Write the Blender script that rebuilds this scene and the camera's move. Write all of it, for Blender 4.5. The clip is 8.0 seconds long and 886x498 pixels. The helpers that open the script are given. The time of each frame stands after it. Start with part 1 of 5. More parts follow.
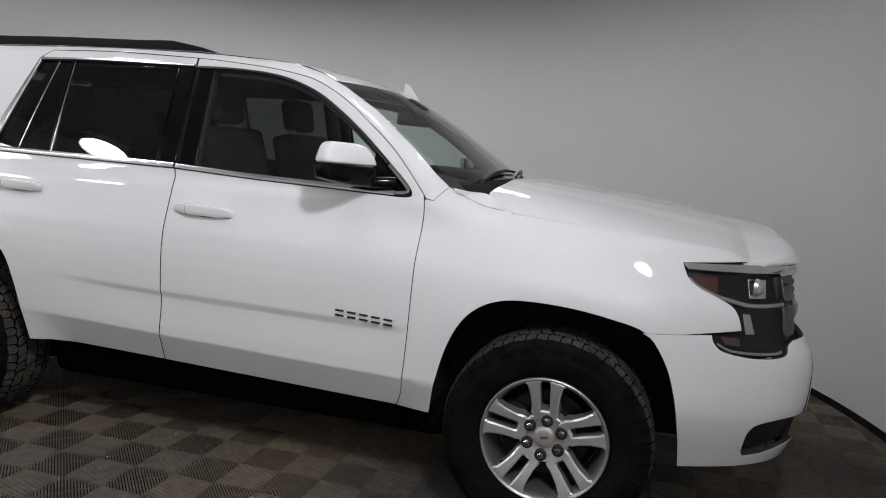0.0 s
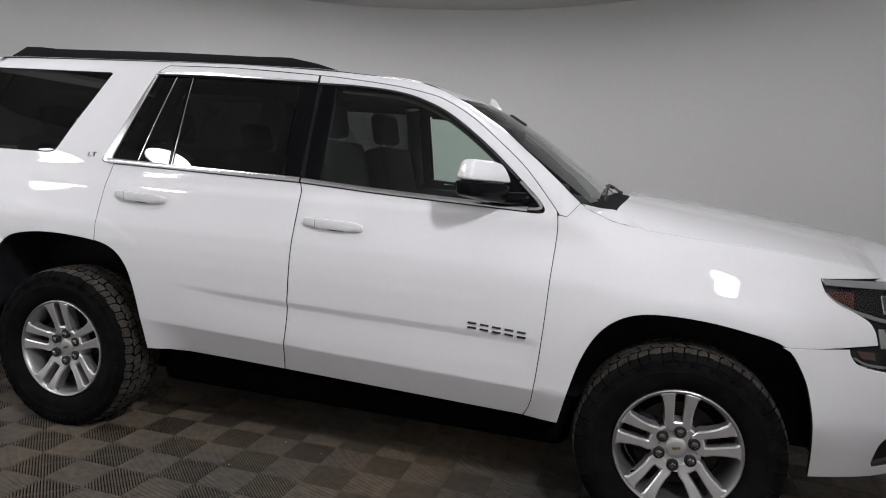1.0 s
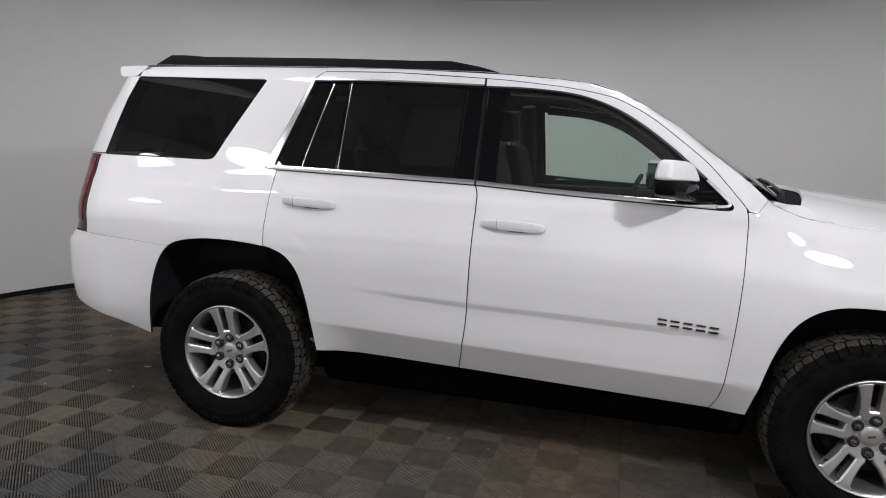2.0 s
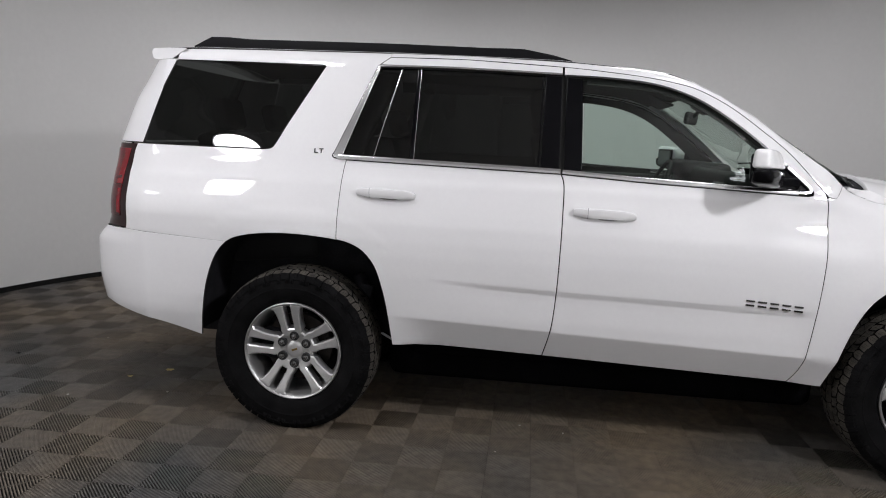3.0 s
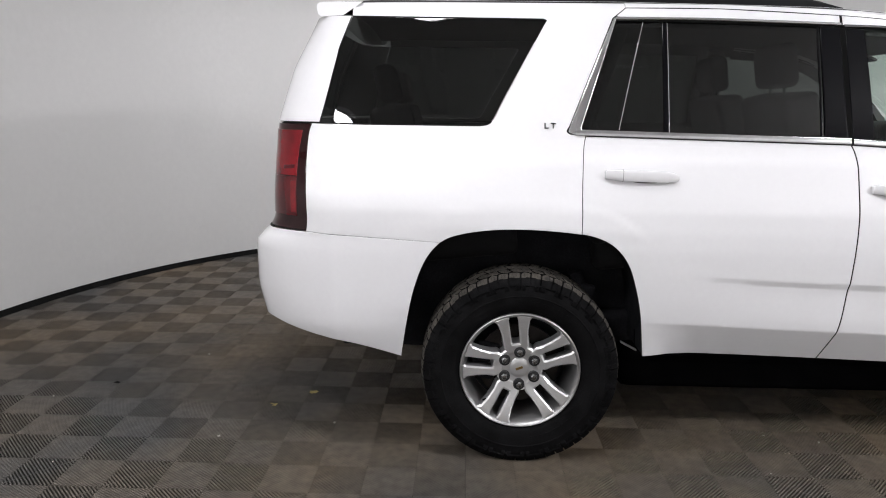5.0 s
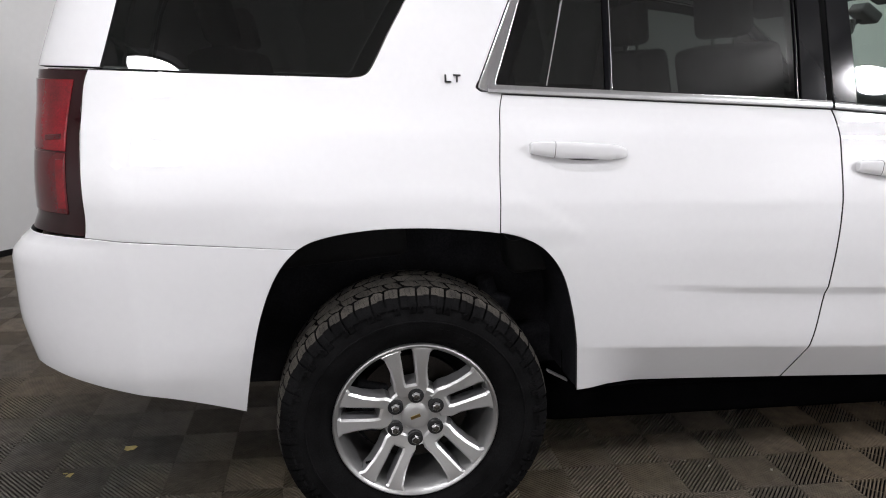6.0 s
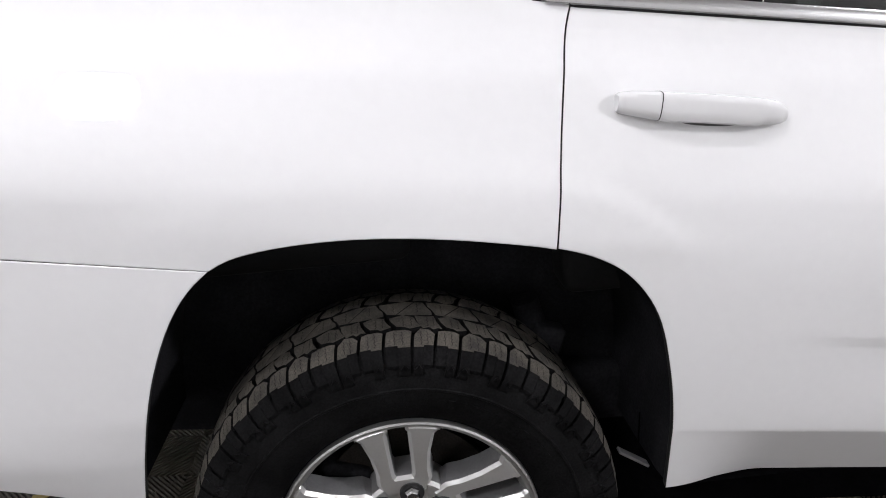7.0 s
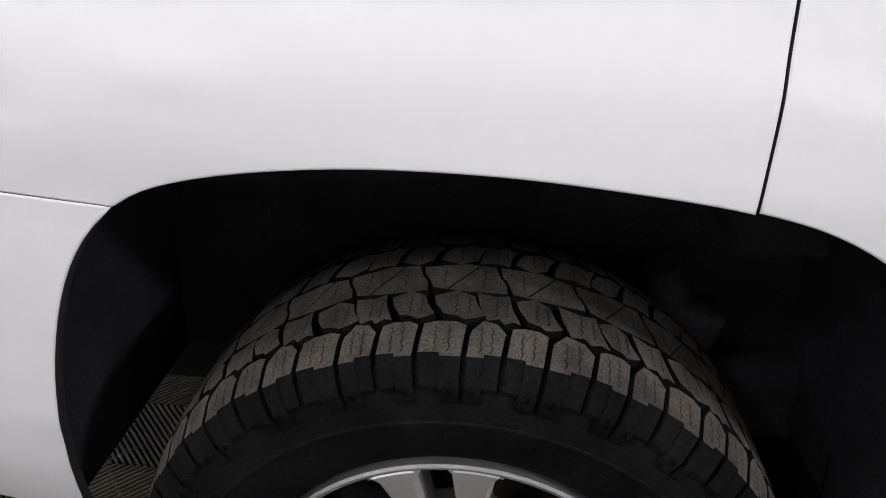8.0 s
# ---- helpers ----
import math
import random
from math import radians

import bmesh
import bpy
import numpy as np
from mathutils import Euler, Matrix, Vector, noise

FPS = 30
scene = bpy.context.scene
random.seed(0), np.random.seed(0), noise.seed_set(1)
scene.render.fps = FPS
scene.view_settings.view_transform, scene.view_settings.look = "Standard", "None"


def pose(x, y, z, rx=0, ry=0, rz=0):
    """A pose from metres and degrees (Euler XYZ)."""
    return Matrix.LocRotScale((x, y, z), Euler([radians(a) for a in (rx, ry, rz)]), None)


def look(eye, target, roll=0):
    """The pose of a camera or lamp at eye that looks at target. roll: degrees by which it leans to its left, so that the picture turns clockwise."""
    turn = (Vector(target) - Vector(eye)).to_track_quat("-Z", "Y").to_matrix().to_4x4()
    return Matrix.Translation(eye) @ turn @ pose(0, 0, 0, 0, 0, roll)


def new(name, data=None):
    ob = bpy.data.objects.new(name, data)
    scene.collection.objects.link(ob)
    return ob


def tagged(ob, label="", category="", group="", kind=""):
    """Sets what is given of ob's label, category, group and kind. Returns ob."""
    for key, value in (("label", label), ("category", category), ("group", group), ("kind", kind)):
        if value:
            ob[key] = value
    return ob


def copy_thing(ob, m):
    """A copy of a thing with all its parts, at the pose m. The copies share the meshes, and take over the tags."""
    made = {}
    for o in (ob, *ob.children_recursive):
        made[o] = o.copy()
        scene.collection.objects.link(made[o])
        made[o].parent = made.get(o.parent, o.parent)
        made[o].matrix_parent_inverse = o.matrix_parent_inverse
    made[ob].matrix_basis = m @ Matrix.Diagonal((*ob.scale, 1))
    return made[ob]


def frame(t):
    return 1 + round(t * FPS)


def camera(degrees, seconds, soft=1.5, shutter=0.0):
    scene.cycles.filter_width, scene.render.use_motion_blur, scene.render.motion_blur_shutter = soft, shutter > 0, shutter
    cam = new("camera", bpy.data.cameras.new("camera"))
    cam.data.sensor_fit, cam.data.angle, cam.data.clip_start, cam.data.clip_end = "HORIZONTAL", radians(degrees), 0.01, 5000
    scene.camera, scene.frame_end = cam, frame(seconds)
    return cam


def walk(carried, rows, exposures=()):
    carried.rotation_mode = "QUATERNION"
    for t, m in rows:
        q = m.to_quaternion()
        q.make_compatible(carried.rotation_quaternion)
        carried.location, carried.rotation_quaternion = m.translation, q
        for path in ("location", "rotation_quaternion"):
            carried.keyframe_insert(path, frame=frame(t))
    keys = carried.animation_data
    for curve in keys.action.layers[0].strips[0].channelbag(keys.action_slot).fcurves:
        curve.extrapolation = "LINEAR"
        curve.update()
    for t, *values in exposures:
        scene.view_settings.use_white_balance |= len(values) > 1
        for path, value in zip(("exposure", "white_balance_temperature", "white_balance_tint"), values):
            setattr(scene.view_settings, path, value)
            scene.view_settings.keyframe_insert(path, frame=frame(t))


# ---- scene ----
cam = camera(66.12, 8.0, soft=1.0)
PATH = [
    (0.0, look((3.200, -3.463, 1.421), (2.668, -1.553, 1.162), 3.56)),
    (0.5, look((3.000, -3.581, 1.438), (2.477, -1.665, 1.203), 4.05)),
    (1.0, look((2.695, -3.681, 1.431), (2.168, -1.767, 1.189), 3.87)),
    (1.5, look((2.348, -3.791, 1.446), (1.791, -1.885, 1.204), 2.90)),
    (2.0, look((1.947, -3.945, 1.456), (1.420, -2.036, 1.175), 2.47)),
    (2.2, look((1.781, -3.976, 1.425), (1.274, -2.062, 1.146), 2.67)),
    (3.3, look((0.844, -4.101, 1.459), (0.668, -2.137, 1.130), 1.92)),
    (3.5, look((0.682, -4.078, 1.450), (0.499, -2.114, 1.121), 1.52)),
    (4.0, look((0.314, -4.010, 1.453), (0.102, -2.049, 1.124), 1.20)),
    (4.2, look((0.164, -3.980, 1.462), (-0.042, -2.019, 1.128), 0.88)),
    (5.5, look((-0.312, -3.202, 1.421), (-0.170, -1.262, 0.957), 1.17)),
    (6.0, look((-0.236, -2.775, 1.384), (0.083, -0.864, 0.886), 1.59)),
    (6.5, look((-0.159, -2.366, 1.343), (0.103, -0.466, 0.778), 2.33)),
    (7.0, look((-0.079, -2.010, 1.312), (0.131, -0.130, 0.663), 2.39)),
    (7.5, look((-0.009, -1.718, 1.266), (-0.030, 0.120, 0.478), 2.90)),
    (8.0, look((-0.000, -1.519, 1.192), (-0.115, 0.233, 0.235), 2.80)),
]
EXPOSURES = [(0.0, -.42), (1.5, -.28), (3.5, -.09), (4.2, .20), (5.5, .25), (6.5, .10), (7.5, .18), (8.0, .08)]
walk(cam, PATH, EXPOSURES)


# ---- light: round ceiling lamps in a closed booth, the flush ones added fill ----
world = bpy.data.worlds.new("world")
scene.world = world
world.use_nodes = True
world.node_tree.nodes["Background"].inputs[0].default_value = (0.02, 0.02, 0.02, 1)
world.node_tree.nodes["Background"].inputs[1].default_value = 0.1
# the lamps at z 3.19 are added fill for the walls, bonnet and floor
LAMPS = [(-2.25, -2.80, 2.60, .13), (-1.33, -2.83, 2.76, .28), (3.60, -2.90, 2.95, 1.60), (-.5, -1.70, 3.19, .27), (2.2, -.80, 3.19, .12), (-.7, 1.75, 3.19, .088), (.7, 1.85, 3.19, .100), (2.2, 1.40, 3.19, .055)]
LAMP_POWER = 190.0


# ---- materials ----
def material(name, color, rough=0.5, metal=0.0, vary=0.0, scale=4.0, bump=0.0, bump_scale=200.0, coat=0.0, tint=None, spec=0.5):
    """A surface with a broad and a fine variation of its colour, and a fine relief."""
    m = bpy.data.materials.new(name)
    m.use_nodes = True
    nt = m.node_tree
    bsdf = nt.nodes["Principled BSDF"]
    bsdf.inputs["Base Color"].default_value = (*color, 1)
    bsdf.inputs["Roughness"].default_value = rough
    bsdf.inputs["Metallic"].default_value = metal
    bsdf.inputs["Coat Weight"].default_value = coat
    bsdf.inputs["Coat Roughness"].default_value = 0.02
    bsdf.inputs["Specular IOR Level"].default_value = spec
    tc = nt.nodes.new("ShaderNodeTexCoord")
    if vary:
        broad = nt.nodes.new("ShaderNodeTexNoise")
        broad.inputs["Scale"].default_value, broad.inputs["Detail"].default_value = scale, 6
        fine = nt.nodes.new("ShaderNodeTexNoise")
        fine.inputs["Scale"].default_value, fine.inputs["Detail"].default_value = scale * 17, 4
        both = nt.nodes.new("ShaderNodeMath")
        both.operation = "MULTIPLY"
        ramp = nt.nodes.new("ShaderNodeValToRGB")
        lo = tint or tuple(c * (1 - vary) for c in color)
        hi = tuple(min(1, c * (1 + vary)) for c in color)
        ramp.color_ramp.elements[0].position, ramp.color_ramp.elements[1].position = 0.13, 0.42
        ramp.color_ramp.elements[0].color, ramp.color_ramp.elements[1].color = (*lo, 1), (*hi, 1)
        for n in (broad, fine):
            nt.links.new(tc.outputs["Object"], n.inputs["Vector"])
        nt.links.new(broad.outputs["Fac"], both.inputs[0])
        nt.links.new(fine.outputs["Fac"], both.inputs[1])
        nt.links.new(both.outputs[0], ramp.inputs["Fac"])
        nt.links.new(ramp.outputs["Color"], bsdf.inputs["Base Color"])
        rr = nt.nodes.new("ShaderNodeMapRange")
        rr.inputs["To Min"].default_value, rr.inputs["To Max"].default_value = max(0, rough - .07), min(1, rough + .07)
        nt.links.new(broad.outputs["Fac"], rr.inputs["Value"])
        nt.links.new(rr.outputs["Result"], bsdf.inputs["Roughness"])
    if bump:
        b = nt.nodes.new("ShaderNodeBump")
        b.inputs["Strength"].default_value, b.inputs["Distance"].default_value = bump, 0.002
        n = nt.nodes.new("ShaderNodeTexNoise")
        n.inputs["Scale"].default_value, n.inputs["Detail"].default_value = bump_scale, 3
        nt.links.new(tc.outputs["Object"], n.inputs["Vector"])
        nt.links.new(n.outputs["Fac"], b.inputs["Height"])
        nt.links.new(b.outputs["Normal"], bsdf.inputs["Normal"])
    return m


def glass(name, color, least=.045):
    """A thin tinted pane: it lets light through, tinted, and mirrors by Fresnel."""
    m = bpy.data.materials.new(name)
    m.use_nodes = True
    nt = m.node_tree
    out = nt.nodes["Material Output"]
    nt.nodes.remove(nt.nodes["Principled BSDF"])
    clear, gloss, mix, facing, power, fres = (nt.nodes.new(k) for k in ("ShaderNodeBsdfTransparent", "ShaderNodeBsdfGlossy", "ShaderNodeMixShader", "ShaderNodeLayerWeight", "ShaderNodeMath", "ShaderNodeMath"))
    clear.inputs["Color"].default_value = (*color, 1)
    gloss.inputs["Color"].default_value = (1, 1, 1, 1)
    gloss.inputs["Roughness"].default_value = 0.0
    facing.inputs["Blend"].default_value = 0.5
    power.operation, fres.operation = "POWER", "MULTIPLY_ADD"
    power.inputs[1].default_value = 5
    fres.inputs[1].default_value, fres.inputs[2].default_value = .95, least
    nt.links.new(facing.outputs["Facing"], power.inputs[0])
    nt.links.new(power.outputs[0], fres.inputs[0])
    nt.links.new(fres.outputs[0], mix.inputs[0])
    nt.links.new(clear.outputs[0], mix.inputs[1])
    nt.links.new(gloss.outputs[0], mix.inputs[2])
    nt.links.new(mix.outputs[0], out.inputs["Surface"])
    return m


def glow(name, color, power):
    m = bpy.data.materials.new(name)
    m.use_nodes = True
    b = m.node_tree.nodes["Principled BSDF"]
    b.inputs["Base Color"].default_value = (*color, 1)
    b.inputs["Emission Color"].default_value = (*color, 1)
    b.inputs["Emission Strength"].default_value = power
    return m


def floor_plastic():
    """Grey plastic under an uneven film of brown dust, laid over the whole floor in world metres."""
    m = material("grey_floor_tile", (.12, .11, .10), .5, bump=.25, bump_scale=420, spec=.35)
    nt = m.node_tree
    bsdf = nt.nodes["Principled BSDF"]
    geo, info = nt.nodes.new("ShaderNodeNewGeometry"), nt.nodes.new("ShaderNodeObjectInfo")

    def noise(scale, detail):
        n = nt.nodes.new("ShaderNodeTexNoise")
        n.inputs["Scale"].default_value, n.inputs["Detail"].default_value = scale, detail
        nt.links.new(geo.outputs["Position"], n.inputs["Vector"])
        return n

    def ramp(src, lo, hi, a, b):
        r = nt.nodes.new("ShaderNodeValToRGB")
        r.color_ramp.elements[0].position, r.color_ramp.elements[1].position = lo, hi
        r.color_ramp.elements[0].color, r.color_ramp.elements[1].color = (*a, 1), (*b, 1)
        nt.links.new(src, r.inputs["Fac"])
        return r

    def mix(mode, fac, a, b):
        x = nt.nodes.new("ShaderNodeMix")
        x.data_type, x.blend_type = 'RGBA', mode
        x.inputs["Factor"].default_value = fac
        nt.links.new(a, x.inputs["A"])
        nt.links.new(b, x.inputs["B"])
        return x.outputs["Result"]

    dust = ramp(noise(.75, 7).outputs["Fac"], .36, .66, (.094, .092, .088), (.195, .152, .104))
    grain = ramp(noise(21, 6).outputs["Fac"], .30, .70, (.62, .62, .63), (1, 1, 1))
    each = ramp(info.outputs["Random"], 0, 1, (.93, .93, .935), (1, 1, 1))
    c = mix('MULTIPLY', 1.0, dust.outputs["Color"], grain.outputs["Color"])
    c = mix('MULTIPLY', 1.0, c, each.outputs["Color"])
    nt.links.new(c, bsdf.inputs["Base Color"])
    rr = nt.nodes.new("ShaderNodeMapRange")
    rr.inputs["To Min"].default_value, rr.inputs["To Max"].default_value = .38, .75
    nt.links.new(noise(1.9, 5).outputs["Fac"], rr.inputs["Value"])
    nt.links.new(rr.outputs["Result"], bsdf.inputs["Roughness"])
    return m


PAINT = material("white_car_paint", (.80, .80, .81), .55, vary=.012, scale=3, bump=.0015, bump_scale=260, coat=1.0, spec=.15)
# grey that stands for the shade in the white handle cup
SHADE = material("handle_cup_shade", (.10, .10, .10), .6, vary=.1, scale=8)
# near-black for the shade in panel gaps, also used for plain black pieces
SHUT = material("seam_shade_black", (.012, .012, .012), .7)
BLACK = material("black_plastic", (.018, .018, .019), .55, vary=.25, scale=9, bump=.15, bump_scale=700)
LAMP_BLACK = material("matt_lamp_black", (.008, .008, .009), .6, vary=.2, scale=12, spec=.1)
GLOSSY = material("gloss_black", (.004, .004, .005), .10, spec=.12)
CHROME = material("chrome", (.66, .66, .67), .21, metal=1, vary=.04, scale=6)
NUT = material("lug_nut_chrome", (.36, .36, .36), .20, metal=1)
DARK_CHROME = material("dark_chrome", (.16, .16, .165), .22, metal=1)
SATIN = material("machined_aluminium", (.70, .70, .695), .30, metal=.72, vary=.03, scale=12)
RIM = material("dull_rim_aluminium", (.46, .46, .455), .40, metal=.9, vary=.06, scale=10)
SILVER = material("silver_wheel_paint", (.34, .34, .345), .42, metal=.6, vary=.10, scale=9)
RUBBER = material("black_rubber", (.0078, .0077, .0081), .75, vary=.55, scale=14, bump=.3, bump_scale=500, spec=.04)
RAIL = material("satin_black_rail", (.008, .008, .009), .60, vary=.2, scale=6, spec=.10)
DUSTY = material("dusty_tread_rubber", (.092, .083, .070), .9, vary=.35, scale=22, bump=.6, bump_scale=380, tint=(.038, .036, .034), spec=.1)
# near-black without gloss: puts the shade under the car into the colour
UNDER = material("underside_shade_black", (.004, .004, .0045), 1.0, vary=.3, scale=10, bump=.5, bump_scale=120, spec=.0)
LINER = material("arch_liner", (.022, .022, .0245), .95, vary=.3, scale=10, bump=.5, bump_scale=240, spec=.03)
CABIN = material("dark_cabin_trim", (.017, .017, .018), .75, vary=.25, scale=8, bump=.2, bump_scale=500)
SEAT = material("dark_seat_fabric", (.011, .011, .012), .85, vary=.25, scale=10, bump=.4, bump_scale=600)
HEADLINER = material("grey_headliner", (.034, .035, .034), .95, vary=.1, scale=6, bump=.3, bump_scale=800)
CLEAR = glass("green_clear_glass", (.75, .84, .79))
PRIVACY = glass("dark_privacy_glass", (.070, .077, .074))
LENS = glass("lamp_cover", (.93, .94, .94), .03)
RED = material("red_lens", (.165, .0012, .006), .10, vary=.45, scale=14, coat=.4, spec=.3)
DEEP_RED = material("deep_red_lens", (.080, .0010, .004), .10, vary=.4, scale=16, coat=.4, spec=.3)
TAIL_BLACK = material("smoked_red_lens", (.016, .0012, .002), .10, coat=.3, spec=.25)
AMBER = material("amber_reflector", (.060, .009, .005), .2, coat=1, bump=.3, bump_scale=150)
# the low base colour paints a dark reflection into the mirror glass
MIRROR = material("dark_reflection_mirror", (.14, .15, .15), .03, metal=1)
REFLECTOR = material("lamp_reflector", (.6, .6, .6), .1, metal=1)
DISC = material("rusty_brake_disc", (.035, .030, .027), .5, metal=.8, vary=.4, scale=15)
GOLD = material("gold_badge", (.35, .24, .09), .3, metal=.9)
WALL = material("grey_wall_paint", (.70, .698, .685), .62, vary=.02, scale=1.3, bump=.06, bump_scale=260)
# unseen near wall, paler than WALL so that it bounces light onto the car
NEAR_WALL = material("pale_bounce_wall", (.82, .82, .81), .9, vary=.10, scale=1.3, bump=.2, bump_scale=200)
CEIL = material("grey_ceiling_paint", (.60, .60, .59), .85, vary=.04, scale=1.0, bump=.1, bump_scale=150)
BASE = material("black_rubber_base", (.010, .010, .010), .75, vary=.2, scale=8, spec=.12)
TILE = floor_plastic()
SLAB = material("dark_subfloor", (.016, .015, .014), .9, vary=.3, scale=3)
LEAF = material("dry_leaf", (.50, .40, .16), .8, vary=.25, scale=60)
GRIT = material("pale_grit", (.42, .40, .36), .9, vary=.2, scale=90)
HOUSING = material("lamp_housing", (.5, .5, .5), .5, vary=.05)
LIGHTS = {k: glow("lamp_diffuser", (1.0, .985, 1.026), LAMP_POWER * k) for k in {p[3] for p in LAMPS}}


# ---- mesh helpers ----
def mesh_object(name, verts, faces, mat, parent=None, label="", normals=None, smooth=True, slots=None):
    me = bpy.data.meshes.new(name)
    me.from_pydata([tuple(map(float, v)) for v in verts], [], [tuple(map(int, f)) for f in faces])
    for m in (mat if isinstance(mat, (list, tuple)) else [mat]):
        me.materials.append(m)
    if slots is not None:
        me.polygons.foreach_set("material_index", np.asarray(slots, np.int32))
    if smooth:
        me.polygons.foreach_set("use_smooth", np.ones(len(me.polygons), bool))
    me.update()
    if normals is not None:
        me.normals_split_custom_set_from_vertices([tuple(map(float, n)) for n in normals])
    ob = new(name, me)
    ob.parent = parent
    return tagged(ob, label)


def part(name, bm, mat, parent, label="", smooth=False):
    me = bpy.data.meshes.new(name)
    bmesh.ops.recalc_face_normals(bm, faces=bm.faces)
    bm.to_mesh(me)
    bm.free()
    me.materials.append(mat)
    if smooth:
        me.polygons.foreach_set("use_smooth", np.ones(len(me.polygons), bool))
        me.set_sharp_from_angle(angle=radians(38))
    ob = new(name, me)
    ob.parent = parent
    return tagged(ob, label)


def rounded_box(size, bevel=.01, at=(0, 0, 0), turn=(0, 0, 0), taper=1.0, segments=3):
    bm = bmesh.new()
    bmesh.ops.create_cube(bm, size=1)
    for v in bm.verts:
        k = taper if v.co.z > 0 else 1
        v.co = Vector((v.co.x * size[0] * k, v.co.y * size[1] * k, v.co.z * size[2]))
    if bevel:
        bmesh.ops.bevel(bm, geom=bm.edges[:], offset=bevel, segments=segments, profile=.6, affect="EDGES")
    bm.transform(pose(*at, *turn))
    return bm


def lathe(profile, n=64, axis="y", close=False):
    """Turns (radius, along) points round an axis."""
    bm = bmesh.new()
    rings = []
    for i in range(n):
        a = 2 * math.pi * i / n
        c, s = math.cos(a), math.sin(a)
        rings.append([bm.verts.new((r * s, h, r * c) if axis == "y" else (r * c, r * s, h)) for r, h in profile])
    m = len(profile)
    for i in range(n):
        p, q = rings[i], rings[(i + 1) % n]
        for j in range(m if close else m - 1):
            bm.faces.new((p[j], q[j], q[(j + 1) % m], p[(j + 1) % m]))
    bmesh.ops.remove_doubles(bm, verts=bm.verts, dist=1e-6)
    return bm


def tube(points, radius, n=8, flat=1.0):
    """A rod along points; flat squeezes it in height."""
    bm = bmesh.new()
    pts = [Vector(p) for p in points]
    rings = []
    for i, p in enumerate(pts):
        d = (pts[min(i + 1, len(pts) - 1)] - pts[max(i - 1, 0)]).normalized()
        side = d.cross(Vector((0, 0, 1)))
        side = side.normalized() if side.length > 1e-4 else Vector((1, 0, 0))
        up = side.cross(d)
        r = radius[i] if isinstance(radius, (list, tuple)) else radius
        rings.append([bm.verts.new(p + r * (math.cos(2 * math.pi * k / n) * side + flat * math.sin(2 * math.pi * k / n) * up)) for k in range(n)])
    for a, b in zip(rings, rings[1:]):
        for k in range(n):
            bm.faces.new((a[k], a[(k + 1) % n], b[(k + 1) % n], b[k]))
    bm.faces.new(rings[0])
    bm.faces.new(rings[-1])
    return bm


def curve(points, each=6, closed=False):
    """A smooth line through points."""
    p = np.array(points, float)
    n = len(p)
    out = []
    for i in range(n if closed else n - 1):
        a, b, c, d = (p[(i + k) % n] if closed else p[min(max(i + k, 0), n - 1)] for k in (-1, 0, 1, 2))
        for t in np.linspace(0, 1, each, endpoint=False):
            out.append(.5 * (2 * b + (c - a) * t + (2 * a - 5 * b + 4 * c - d) * t ** 2 + (3 * b - a - 3 * c + d) * t ** 3))
    if not closed:
        out.append(p[-1])
    return np.array(out)


def line(*runs):
    """Joins runs of points end to end, leaving out doubled ones."""
    out = []
    for run in runs:
        for q in np.atleast_2d(np.array(run, float)):
            if not out or np.hypot(*(q - out[-1])) > 1e-4:
                out.append(q)
    if np.hypot(*(out[0] - out[-1])) < 1e-4:
        out.pop()
    return np.array(out)


def area2(p):
    q = np.roll(p, -1, 0)
    return (p[:, 0] * q[:, 1] - q[:, 0] * p[:, 1]).sum()


def denser(p, most):
    out = []
    for a, b in zip(p, np.roll(p, -1, 0)):
        k = max(1, int(math.ceil(np.hypot(*(b - a)) / most)))
        out += [a + (b - a) * i / k for i in range(k)]
    return np.array(out)


def inward(p, d):
    e = np.roll(p, -1, 0) - p
    e /= np.linalg.norm(e, axis=1)[:, None] + 1e-12
    n = np.stack([-e[:, 1], e[:, 0]], 1)
    m = n + np.roll(n, 1, 0)
    ln = np.linalg.norm(m, axis=1)[:, None]
    m = m / np.maximum(ln, .3)
    k = 1 / np.clip((m * n).sum(1), .5, 1)
    return p + d * m * k[:, None], -m


def inside(p, q):
    x, y = q[:, 0][:, None], q[:, 1][:, None]
    a, b = p, np.roll(p, -1, 0)
    cross = ((a[:, 1] > y) != (b[:, 1] > y)) & (x < (b[:, 0] - a[:, 0]) * (y - a[:, 1]) / (b[:, 1] - a[:, 1] + 1e-15) + a[:, 0])
    return cross.sum(1) % 2 == 1


